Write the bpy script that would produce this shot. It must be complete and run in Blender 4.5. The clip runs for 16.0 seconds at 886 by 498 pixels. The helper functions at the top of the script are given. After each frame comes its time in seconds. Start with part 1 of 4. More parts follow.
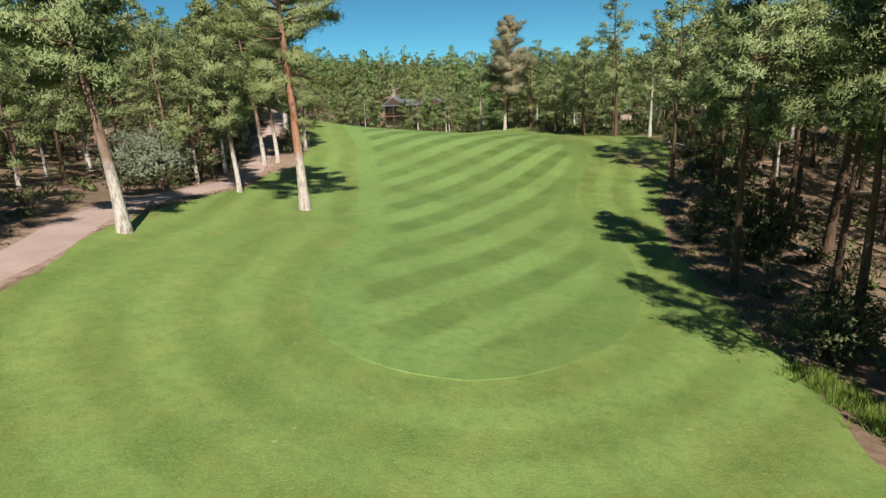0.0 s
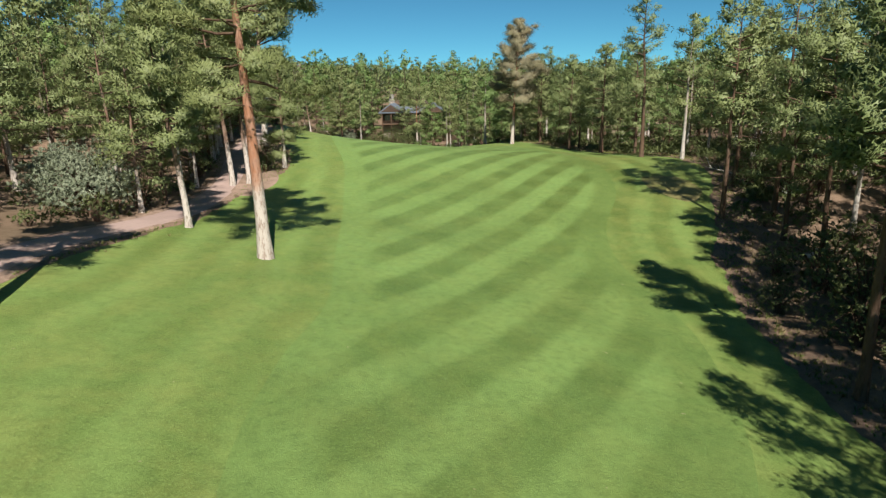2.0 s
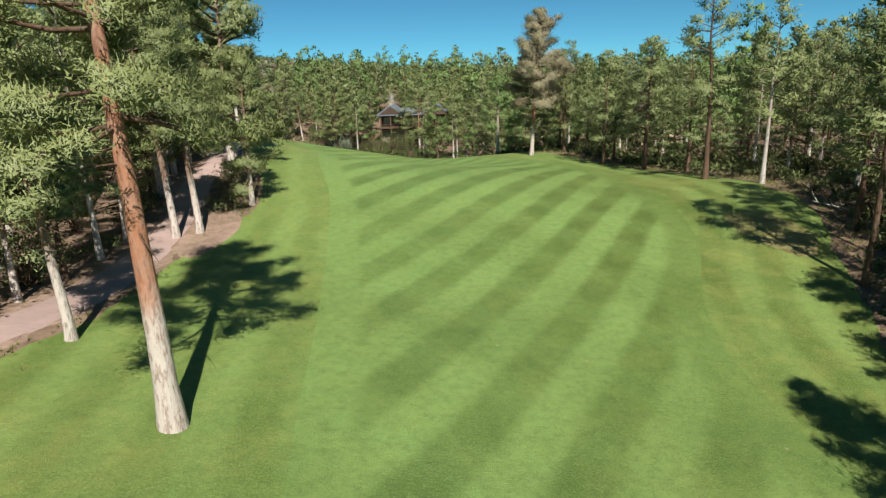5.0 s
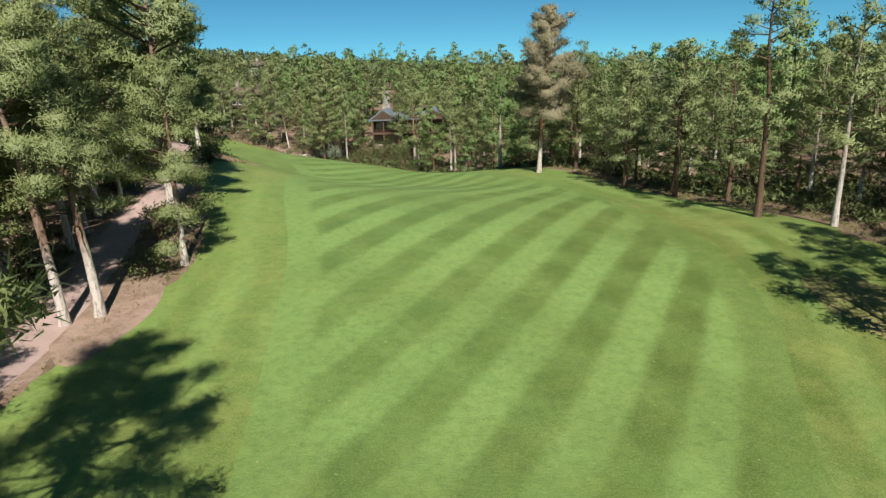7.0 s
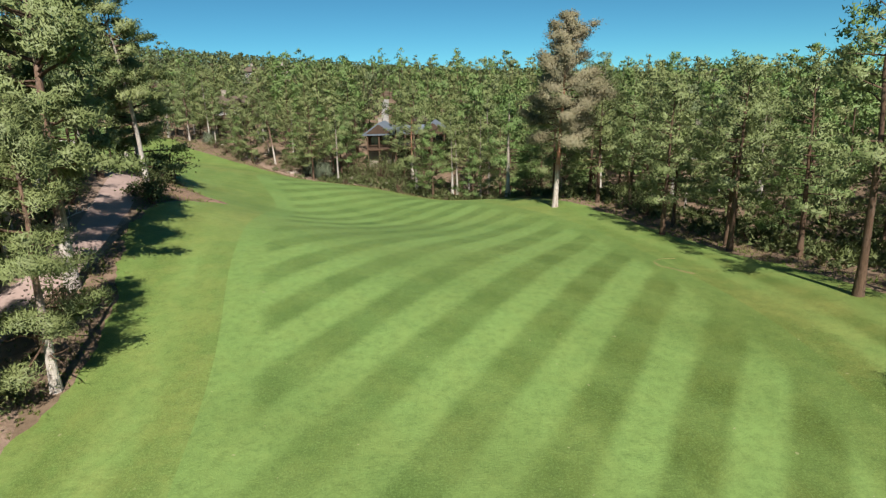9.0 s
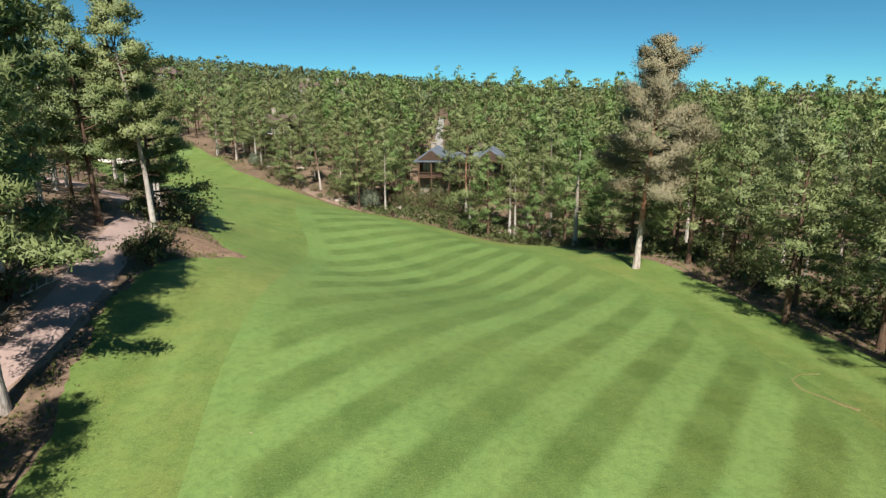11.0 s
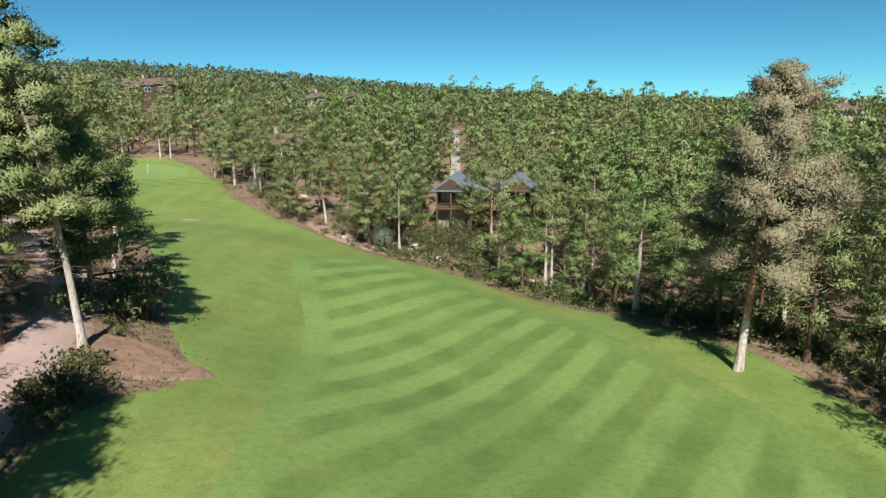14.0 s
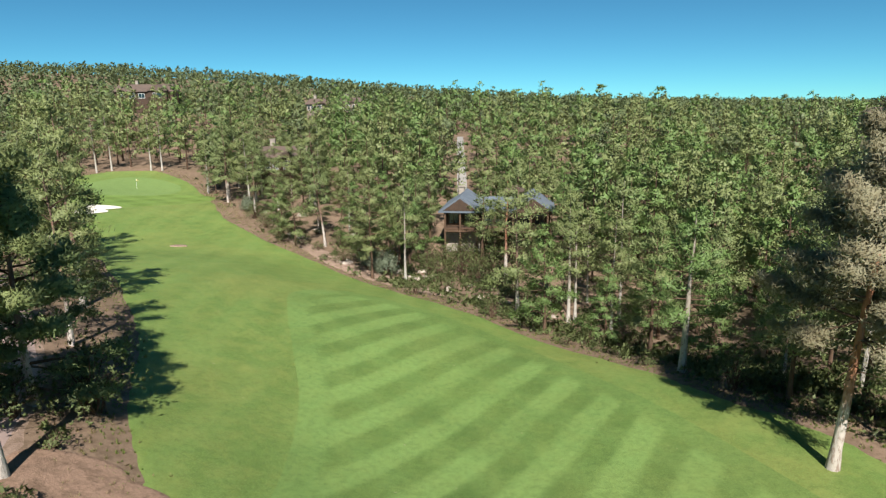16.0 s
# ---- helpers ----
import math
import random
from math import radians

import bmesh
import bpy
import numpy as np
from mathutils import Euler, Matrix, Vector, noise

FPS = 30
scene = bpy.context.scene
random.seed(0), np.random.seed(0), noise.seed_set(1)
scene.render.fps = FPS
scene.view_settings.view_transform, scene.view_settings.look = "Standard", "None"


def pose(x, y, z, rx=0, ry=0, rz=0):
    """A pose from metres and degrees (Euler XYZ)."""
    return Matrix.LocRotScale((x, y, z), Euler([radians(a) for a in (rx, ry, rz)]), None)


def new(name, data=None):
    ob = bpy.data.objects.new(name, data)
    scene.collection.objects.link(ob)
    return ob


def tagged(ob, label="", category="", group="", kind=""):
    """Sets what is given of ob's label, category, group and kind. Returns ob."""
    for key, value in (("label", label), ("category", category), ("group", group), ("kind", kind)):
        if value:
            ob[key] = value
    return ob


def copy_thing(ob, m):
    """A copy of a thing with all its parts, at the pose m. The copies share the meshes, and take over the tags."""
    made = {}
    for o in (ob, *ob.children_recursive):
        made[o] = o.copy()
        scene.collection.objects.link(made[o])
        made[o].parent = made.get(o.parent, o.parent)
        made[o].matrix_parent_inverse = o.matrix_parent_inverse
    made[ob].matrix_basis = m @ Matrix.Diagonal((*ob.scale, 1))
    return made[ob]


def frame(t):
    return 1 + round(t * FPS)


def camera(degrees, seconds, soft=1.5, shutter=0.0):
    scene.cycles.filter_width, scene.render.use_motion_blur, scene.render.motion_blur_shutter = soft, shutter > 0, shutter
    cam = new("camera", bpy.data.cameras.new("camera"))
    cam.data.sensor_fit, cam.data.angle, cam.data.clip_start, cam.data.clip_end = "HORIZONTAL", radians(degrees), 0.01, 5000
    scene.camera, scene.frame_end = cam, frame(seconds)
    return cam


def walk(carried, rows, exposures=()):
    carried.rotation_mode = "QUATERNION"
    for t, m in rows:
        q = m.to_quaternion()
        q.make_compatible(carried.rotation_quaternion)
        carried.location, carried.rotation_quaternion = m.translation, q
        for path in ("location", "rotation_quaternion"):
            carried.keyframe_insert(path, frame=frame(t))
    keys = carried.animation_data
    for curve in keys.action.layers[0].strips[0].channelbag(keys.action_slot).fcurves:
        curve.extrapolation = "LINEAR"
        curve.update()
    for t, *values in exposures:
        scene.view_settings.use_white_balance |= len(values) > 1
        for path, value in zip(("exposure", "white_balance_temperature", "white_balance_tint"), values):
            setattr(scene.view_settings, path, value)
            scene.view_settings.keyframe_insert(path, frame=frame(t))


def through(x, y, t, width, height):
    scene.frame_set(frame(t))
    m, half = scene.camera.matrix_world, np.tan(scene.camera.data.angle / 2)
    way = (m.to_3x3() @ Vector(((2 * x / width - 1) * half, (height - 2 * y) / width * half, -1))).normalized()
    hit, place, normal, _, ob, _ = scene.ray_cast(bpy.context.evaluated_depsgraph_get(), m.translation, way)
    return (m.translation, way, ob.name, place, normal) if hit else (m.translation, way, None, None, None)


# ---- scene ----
cam = camera(72.3, 16.0, soft=1.3)
METRES, EYE, TILT, LEAN, TURN = 100.0, 10.0, 0.0, 0.0, 0.0
ROWS = [
    (0.0, 0.0, 0.0, 0.0, -0.62, -14.66, 2.35),
    (0.5, 0.0017, 0.0322, 0.0018, -0.62, -14.56, 2.0),
    (1.0, 0.002, 0.064, 0.0032, -0.62, -14.44, 1.57),
    (1.5, 0.0003, 0.0951, 0.0049, -0.61, -14.34, 1.32),
    (2.0, -0.0026, 0.1251, 0.0065, -0.62, -14.19, 1.15),
    (2.5, -0.0061, 0.1545, 0.0081, -0.63, -14.11, 1.05),
    (3.0, -0.0099, 0.1835, 0.0097, -0.65, -14.08, 1.14),
    (5.5, -0.0151, 0.3366, 0.0277, -0.72, -14.86, 1.96),
    (6.0, -0.0124, 0.37, 0.0326, -0.74, -14.96, 2.12),
    (6.5, -0.0087, 0.4043, 0.0373, -0.73, -15.07, 2.05),
    (7.0, -0.0055, 0.4396, 0.0423, -0.72, -15.14, 1.89),
    (7.5, -0.0023, 0.4757, 0.0468, -0.73, -15.21, 1.78),
    (8.0, 0.0005, 0.5125, 0.0515, -0.73, -15.2, 1.61),
    (10.5, -0.003, 0.6825, 0.0764, 2.33, -13.69, 0.49),
    (11.0, -0.0066, 0.7116, 0.0823, 4.68, -13.44, 0.43),
    (11.5, -0.0113, 0.7407, 0.0879, 5.68, -13.36, 0.33),
    (12.0, -0.017, 0.77, 0.093, 5.68, -13.37, 0.34),
    (12.5, -0.0233, 0.7989, 0.0985, 5.65, -13.27, 0.38),
    (13.0, -0.0294, 0.8269, 0.1048, 5.64, -13.13, 0.46),
    (13.5, -0.036, 0.8541, 0.1109, 5.62, -13.08, 0.56),
    (14.0, -0.0424, 0.8809, 0.1169, 5.59, -13.06, 0.64),
    (14.5, -0.0485, 0.9071, 0.1231, 5.61, -13.03, 0.76),
    (15.0, -0.0545, 0.9315, 0.1289, 5.62, -12.9, 0.78),
    (15.5, -0.0605, 0.9556, 0.1352, 5.62, -12.92, 0.85),
    (16.0, -0.0669, 0.9795, 0.1414, 5.59, -13.02, 0.91),
]
walk(cam, [(t, pose(0, 0, EYE, TILT, LEAN, TURN) @ pose(METRES * x, METRES * y, METRES * z, 90 + pitch, roll, yaw)) for t, x, y, z, yaw, pitch, roll in ROWS],
     exposures=[(0.0, 0.54, 6620, 10), (8.0, 0.53, 6500, 10), (11.0, 0.58, 6470, 10), (16.0, 0.67, 6380, 10)])

# ---- light and sky ----
SUN_WAY = Vector((-0.19, 0.98, -1.04)).normalized()          # the way the sunlight goes
world = bpy.data.worlds.new("sky")
scene.world = world
world.use_nodes = True
wn = world.node_tree.nodes
sky = wn.new("ShaderNodeTexSky")
sky.sky_type, sky.sun_disc = "NISHITA", False
sky.sun_elevation = math.asin(-SUN_WAY.z)
sky.sun_rotation = math.atan2(-SUN_WAY.x, -SUN_WAY.y)
sky.altitude, sky.air_density, sky.dust_density, sky.ozone_density = 2200, 0.7, 0.0, 2.5
wn["Background"].inputs["Strength"].default_value = 0.064
tint = wn.new("ShaderNodeMix")
tint.data_type, tint.blend_type = "RGBA", "MULTIPLY"
tint.inputs[0].default_value, tint.inputs[7].default_value = 1.0, (0.42, 0.95, 0.95, 1.0)          # a cyan mountain sky
world.node_tree.links.new(sky.outputs[0], tint.inputs[6])
world.node_tree.links.new(tint.outputs[2], wn["Background"].inputs["Color"])
sun = new("sun", bpy.data.lights.new("sun", "SUN"))
sun.data.energy, sun.data.angle, sun.data.color = 5.2, radians(0.55), (1.0, 0.95, 0.86)
sun.rotation_euler = SUN_WAY.to_track_quat("-Z", "Y").to_euler()


# ---- materials ----
class Mat:
    """A node material under construction."""

    def __init__(self, name, rough=0.8, spec=0.3):
        self.m = bpy.data.materials.new(name)
        self.m.use_nodes = True
        self.t = self.m.node_tree
        self.b = self.t.nodes["Principled BSDF"]
        self.b.inputs["Roughness"].default_value = rough
        self.b.inputs["Specular IOR Level"].default_value = spec
        self.pos = self.node("ShaderNodeNewGeometry").outputs["Position"]
        self.obj = self.node("ShaderNodeTexCoord").outputs["Object"]

    def node(self, kind, **values):
        n = self.t.nodes.new(kind)
        for key, value in values.items():
            setattr(n, key, value)
        return n

    def link(self, a, b):
        self.t.links.new(a, b)

    def noise(self, scale, detail=4.0, at=None, rough=0.55, stretch=None):
        n = self.node("ShaderNodeTexNoise")
        n.inputs["Scale"].default_value, n.inputs["Detail"].default_value, n.inputs["Roughness"].default_value = scale, detail, rough
        at = at or self.pos
        if stretch:
            mp = self.node("ShaderNodeMapping")
            mp.inputs["Scale"].default_value = stretch
            self.link(at, mp.inputs["Vector"])
            at = mp.outputs[0]
        self.link(at, n.inputs["Vector"])
        return n.outputs["Fac"]

    def ramp(self, fac, lo, hi, a=0.0, b=1.0):
        n = self.node("ShaderNodeMapRange")
        n.inputs["From Min"].default_value, n.inputs["From Max"].default_value = lo, hi
        n.inputs["To Min"].default_value, n.inputs["To Max"].default_value = a, b
        n.interpolation_type = "SMOOTHSTEP"
        self.link(fac, n.inputs["Value"])
        return n.outputs["Result"]

    def mix(self, fac, a, b, blend="MIX"):
        n = self.node("ShaderNodeMix", data_type="RGBA", blend_type=blend)
        for sock, v in ((n.inputs[0], fac), (n.inputs[6], a), (n.inputs[7], b)):
            if isinstance(v, (int, float)):
                sock.default_value = v
            elif isinstance(v, tuple):
                sock.default_value = (*v, 1.0)
            else:
                self.link(v, sock)
        return n.outputs[2]

    def math(self, op, a, b=0.0):
        n = self.node("ShaderNodeMath", operation=op)
        for sock, v in zip(n.inputs, (a, b)):
            if isinstance(v, (int, float)):
                sock.default_value = v
            else:
                self.link(v, sock)
        return n.outputs[0]

    def along(self, vector):
        n = self.node("ShaderNodeVectorMath", operation="DOT_PRODUCT")
        self.link(self.pos, n.inputs[0])
        n.inputs[1].default_value = vector
        return n.outputs["Value"]

    def colour(self, c):
        if isinstance(c, tuple):
            self.b.inputs["Base Color"].default_value = (*c, 1.0)
        else:
            self.link(c, self.b.inputs["Base Color"])
        return self

    def bump(self, height, strength, distance):
        n = self.node("ShaderNodeBump")
        n.inputs["Strength"].default_value, n.inputs["Distance"].default_value = strength, distance
        self.link(height, n.inputs["Height"])
        self.link(n.outputs[0], self.b.inputs["Normal"])
        return self


def stripes(m, vector, period, phase=0.0, hard=0.35):
    """Mown bands across the plan: 0 and 1 in turn, with soft, wavering edges."""
    wob = m.math("MULTIPLY", m.math("SUBTRACT", m.noise(0.11, 3.0), 0.5), 1.0)
    bend = m.math("MAXIMUM", m.math("SUBTRACT", 48.0, m.along((0, 1, 0))), 0.0)
    bend = m.math("MULTIPLY", m.math("POWER", bend, 2.0), 0.0034)
    s = m.math("ADD", m.math("ADD", m.along(vector), bend), wob)
    s = m.math("SINE", m.math("ADD", m.math("MULTIPLY", s, 2 * math.pi / period), phase))
    return m.ramp(s, -hard, hard)


def turf_material(name, dark, light, dry, bands, dryness, rings=None, rim=None):
    """Mown grass. bands: straight mowing stripes; rings: (period, strength) of stripes that follow the fairway's edge; rim: width of its unstriped rim."""
    m = Mat(name, 0.7, 0.3)
    mow = m.node("ShaderNodeAttribute", attribute_name="mow").outputs["Fac"]
    across = m.node("ShaderNodeAttribute", attribute_name="across").outputs["Fac"]
    pale = (light[0] * 1.94, light[1] * 1.84, light[2] * 2.3)
    c = m.mix(m.ramp(m.noise(0.09, 5.0), 0.35, 0.65), dark, light)
    # darker stretch, more so to the right: sun-and-view sheen put into the colour
    sheen_y = m.math("ADD", m.along((0, 1, 0)), m.math("MULTIPLY", m.noise(0.04, 3.0), 30.0))
    c = m.mix(m.math("MULTIPLY", m.math("MULTIPLY", m.ramp(sheen_y, 45, 90, 0.0, 0.92), m.ramp(m.along((1, 0, 0)), -6, 15, 0.1, 1.0)), m.ramp(sheen_y, 112, 134, 1.0, 0.0)), c, (0.066, 0.098, 0.014))
    inner = m.ramp(mow, rim * 0.75, rim * 1.2) if rim else None
    for vector, period, phase, hard, fac in bands:
        f = m.math("MULTIPLY", stripes(m, vector, period, phase, hard), fac)
        if rim:
            f = m.math("ADD", m.math("MULTIPLY", f, inner), m.math("MULTIPLY", m.math("SUBTRACT", 1.0, inner), m.ramp(across, 0.3, 0.7, 0.82 * fac, 0.35 * fac)))
        f = m.math("MULTIPLY", f, m.ramp(m.noise(0.07, 3.0), 0.32, 0.6, 0.4, 1.0))
        c = m.mix(f, c, pale)
    if rings:
        r = m.math("ADD", mow, m.math("MULTIPLY", m.noise(0.06, 3.0), 3.0))
        r = m.ramp(m.math("SINE", m.math("MULTIPLY", r, 2 * math.pi / rings[0])), -0.8, 0.8)
        r = m.math("MULTIPLY", r, m.ramp(m.along((0, 1, 0)), 95, 140, 1.0, 0.15))
        c = m.mix(m.math("MULTIPLY", m.math("MULTIPLY", r, rings[1]), m.ramp(m.noise(0.05, 2.0), 0.3, 0.6, 0.2, 1.0)), c, pale)
    c = m.mix(m.ramp(m.noise(0.045, 4.0, stretch=(1, 1.3, 1)), 0.48, 0.72, 0.0, dryness), c, dry)
    c = m.mix(m.ramp(m.noise(0.5, 5.0, rough=0.65), 0.35, 0.7, 0.0, 0.25), c, tuple(v * 1.25 for v in dry))
    c = m.mix(m.ramp(m.noise(1.9, 7.0, rough=0.8), 0.38, 0.70, 0.0, 0.44), c, tuple(v * 0.5 for v in dark))
    c = m.mix(m.ramp(m.noise(11.0, 4.0, rough=0.8), 0.42, 0.72, 0.0, 0.48), c, pale)
    c = m.mix(m.ramp(m.noise(2.6, 2.0, rough=0.4), 0.765, 0.785, 0.0, 0.5), c, (0.36, 0.34, 0.18))
    m.colour(c)
    return m.bump(m.noise(7.0, 7.0, rough=0.8), 0.7, 0.08).m


STRIPE_A, STRIPE_B = (0.875, -0.485, 0.0), (0.70, 0.714, 0.0)
ROUGH_GRASS = turf_material("rough_grass", (0.098, 0.158, 0.032), (0.128, 0.198, 0.045), (0.27, 0.25, 0.07), [((1.0, 0.12, 0), 5.5, 0.6, 0.9, 0.16)], 0.36, rings=(3.4, 0.4))
FAIRWAY_GRASS = turf_material("fairway_grass", (0.076, 0.132, 0.028), (0.104, 0.172, 0.038), (0.18, 0.215, 0.055), [(STRIPE_A, 4.6, 1.707, 0.58, 0.76), (STRIPE_B, 5.6, 0.8, 0.9, 0.22)], 0.3, rim=2.6)
WORN_GRASS = turf_material("worn_grass", (0.20, 0.19, 0.06), (0.26, 0.22, 0.085), (0.38, 0.27, 0.15), [], 0.7)
GREEN_GRASS = turf_material("green_grass", (0.14, 0.215, 0.06), (0.16, 0.24, 0.068), (0.19, 0.24, 0.078), [], 0.2)
COLLAR_GRASS = turf_material("collar_grass", (0.095, 0.158, 0.028), (0.12, 0.19, 0.036), (0.18, 0.215, 0.055), [((0.5, 0.86, 0), 6.5, 0.0, 0.6, 0.45), ((0.86, -0.5, 0), 6.5, 0.0, 0.6, 0.35)], 0.3)


def soil_material(name, a, b, needle):
    m = Mat(name, 0.92, 0.15)
    c = m.mix(m.ramp(m.noise(0.16, 5.0), 0.35, 0.68), a, b)
    c = m.mix(m.ramp(m.noise(1.1, 6.0, rough=0.7), 0.42, 0.66, 0.0, 0.75), c, needle)
    c = m.mix(m.ramp(m.noise(9.0, 5.0, rough=0.75), 0.45, 0.75, 0.0, 0.5), c, (0.10, 0.065, 0.04))
    m.colour(c)
    return m.bump(m.noise(5.0, 7.0, rough=0.7), 0.7, 0.12).m


SOIL = soil_material("forest_soil", (0.25, 0.172, 0.122), (0.18, 0.130, 0.086), (0.125, 0.086, 0.056))
EARTH = soil_material("red_brown_earth", (0.30, 0.195, 0.14), (0.23, 0.15, 0.105), (0.14, 0.092, 0.062))
BARE = soil_material("bare_earth", (0.36, 0.255, 0.20), (0.29, 0.205, 0.155), (0.19, 0.13, 0.09))


def plain_material(name, a, b, scale, rough=0.8, bump=0.4, depth=0.02, spec=0.3, metal=0.0):
    m = Mat(name, rough, spec)
    m.b.inputs["Metallic"].default_value = metal
    c = m.mix(m.ramp(m.noise(scale, 5.0), 0.3, 0.7), a, b)
    c = m.mix(m.ramp(m.noise(scale * 9, 4.0), 0.45, 0.8, 0.0, 0.35), c, tuple(v * 0.55 for v in a))
    m.colour(c)
    return m.bump(m.noise(scale * 14, 5.0), bump, depth).m


CONCRETE = plain_material("path_concrete", (0.40, 0.292, 0.258), (0.33, 0.24, 0.212), 0.35, 0.85)
STREET_GREY = plain_material("street_concrete", (0.35, 0.325, 0.30), (0.28, 0.265, 0.25), 0.3, 0.9)
SAND = plain_material("bunker_sand", (0.80, 0.74, 0.64), (0.72, 0.66, 0.55), 0.6, 0.9)
ROCK = plain_material("granite", (0.50, 0.42, 0.36), (0.36, 0.29, 0.25), 1.3, 0.85, 0.8, 0.05)
ROOF = plain_material("slate_blue_roof", (0.12, 0.145, 0.18), (0.16, 0.185, 0.22), 0.8, 0.75)
ROOF_BROWN = plain_material("brown_shingle_roof", (0.14, 0.10, 0.08), (0.11, 0.08, 0.066), 0.8, 0.8)
SIDING = plain_material("brown_siding", (0.085, 0.052, 0.036), (0.062, 0.04, 0.028), 1.4, 0.7)
TIMBER = plain_material("timber", (0.13, 0.08, 0.05), (0.10, 0.06, 0.038), 2.0, 0.65)
STONE = plain_material("stone_cladding", (0.42, 0.36, 0.30), (0.30, 0.26, 0.22), 2.2, 0.85, 0.8, 0.05)
GREY_SIDING = plain_material("grey_brown_siding", (0.30, 0.235, 0.19), (0.24, 0.19, 0.155), 0.9, 0.8)
STUCCO = plain_material("tan_stucco", (0.52, 0.40, 0.30), (0.46, 0.35, 0.26), 0.7, 0.85)
WHITE = plain_material("white_paint", (0.75, 0.75, 0.72), (0.68, 0.68, 0.64), 2.0, 0.5)
GLASS = Mat("window_glass", 0.05, 0.8).colour((0.02, 0.03, 0.035)).m
FLAG_CLOTH = plain_material("flag_cloth", (0.75, 0.72, 0.35), (0.70, 0.66, 0.30), 3.0, 0.7)


def bark_material(name, low, high, split, soft):
    """Bark with a pale weathered foot that turns to the upper bark at the height split."""
    m = Mat(name, 0.9, 0.15)
    z = m.node("ShaderNodeSeparateXYZ")
    m.link(m.obj, z.inputs[0])
    h = m.math("ADD", z.outputs["Z"], m.math("MULTIPLY", m.math("SUBTRACT", m.noise(1.2, 4.0, m.obj), 0.5), 2.2))
    c = m.mix(m.ramp(h, split - soft, split + soft), low, high)
    c = m.mix(m.ramp(m.noise(1.6, 4.0, m.obj, 0.6, (1, 1, 0.35)), 0.46, 0.66, 0.0, 0.3), c, tuple(0.55 * (a + b) * 0.8 for a, b in zip(low, (0.30, 0.24, 0.21))))
    plates = m.noise(3.2, 5.0, m.obj, 0.65, (2.2, 2.2, 0.55))
    c = m.mix(m.ramp(plates, 0.46, 0.64, 0.0, 0.6), c, tuple(v * 0.45 for v in high))
    m.colour(c)
    return m.bump(plates, 1.0, 0.08).m


BARK_RED = bark_material("red_pine_bark", (0.52, 0.46, 0.41), (0.36, 0.17, 0.10), 4.8, 0.9)
BARK_GREY = bark_material("grey_pine_bark", (0.54, 0.48, 0.43), (0.22, 0.14, 0.10), 4.2, 1.2)
BARK_DARK = bark_material("dark_pine_bark", (0.14, 0.09, 0.06), (0.12, 0.075, 0.05), 2.0, 1.0)
BARK_PALE = bark_material("pale_pine_bark", (0.50, 0.46, 0.41), (0.36, 0.31, 0.26), 5.0, 2.0)


def needle_material(name, a, b, tint, through=0.25):
    m = Mat(name, 0.55, 0.35)
    info = m.node("ShaderNodeObjectInfo")
    c = m.mix(m.ramp(m.noise(0.55, 3.0), 0.3, 0.7), a, b)
    c = m.mix(m.ramp(m.noise(9.0, 4.0, rough=0.7), 0.4, 0.7, 0.0, 0.4), c, tuple(v * 0.4 for v in a))
    c = m.mix(m.math("MULTIPLY", info.outputs["Random"], 0.55), c, tint)
    isle = m.node("ShaderNodeNewGeometry").outputs["Random Per Island"]
    c = m.mix(m.math("MULTIPLY", isle, 0.28), c, tuple(v * 0.5 for v in a))
    m.colour(c)
    tr = m.node("ShaderNodeBsdfTranslucent")
    m.link(c, tr.inputs["Color"])
    add = m.node("ShaderNodeMixShader")
    add.inputs[0].default_value = through
    m.link(m.b.outputs[0], add.inputs[1])
    m.link(tr.outputs[0], add.inputs[2])
    m.link(add.outputs[0], m.t.nodes["Material Output"].inputs["Surface"])
    return m.m


NEEDLES = needle_material("pine_needles", (0.238, 0.282, 0.106), (0.292, 0.326, 0.126), (0.194, 0.266, 0.105), 0.24)
NEEDLES_BRIGHT = needle_material("young_pine_needles", (0.182, 0.284, 0.084), (0.222, 0.310, 0.098), (0.168, 0.268, 0.084), 0.26)
# needle copy with shade put into its colour; varies the woods, dims distant ones
NEEDLES_SHADED = needle_material("shaded_green_pine_needles", (0.168, 0.215, 0.098), (0.210, 0.242, 0.110), (0.158, 0.212, 0.098), 0.24)
NEEDLES_DEAD = needle_material("dying_pine_needles", (0.43, 0.37, 0.235), (0.33, 0.32, 0.185), (0.39, 0.345, 0.215), 0.4)
LEAF_OAK = needle_material("oak_leaves", (0.145, 0.178, 0.062), (0.185, 0.212, 0.078), (0.15, 0.19, 0.068))
LEAF_SILVER = needle_material("silver_juniper_leaves", (0.27, 0.315, 0.205), (0.33, 0.365, 0.25), (0.26, 0.31, 0.21))
LEAF_GRASS = needle_material("long_grass", (0.16, 0.26, 0.04), (0.24, 0.30, 0.07), (0.20, 0.27, 0.05))
DRY_GRASS = needle_material("dry_grass", (0.40, 0.33, 0.16), (0.30, 0.28, 0.12), (0.33, 0.28, 0.13))

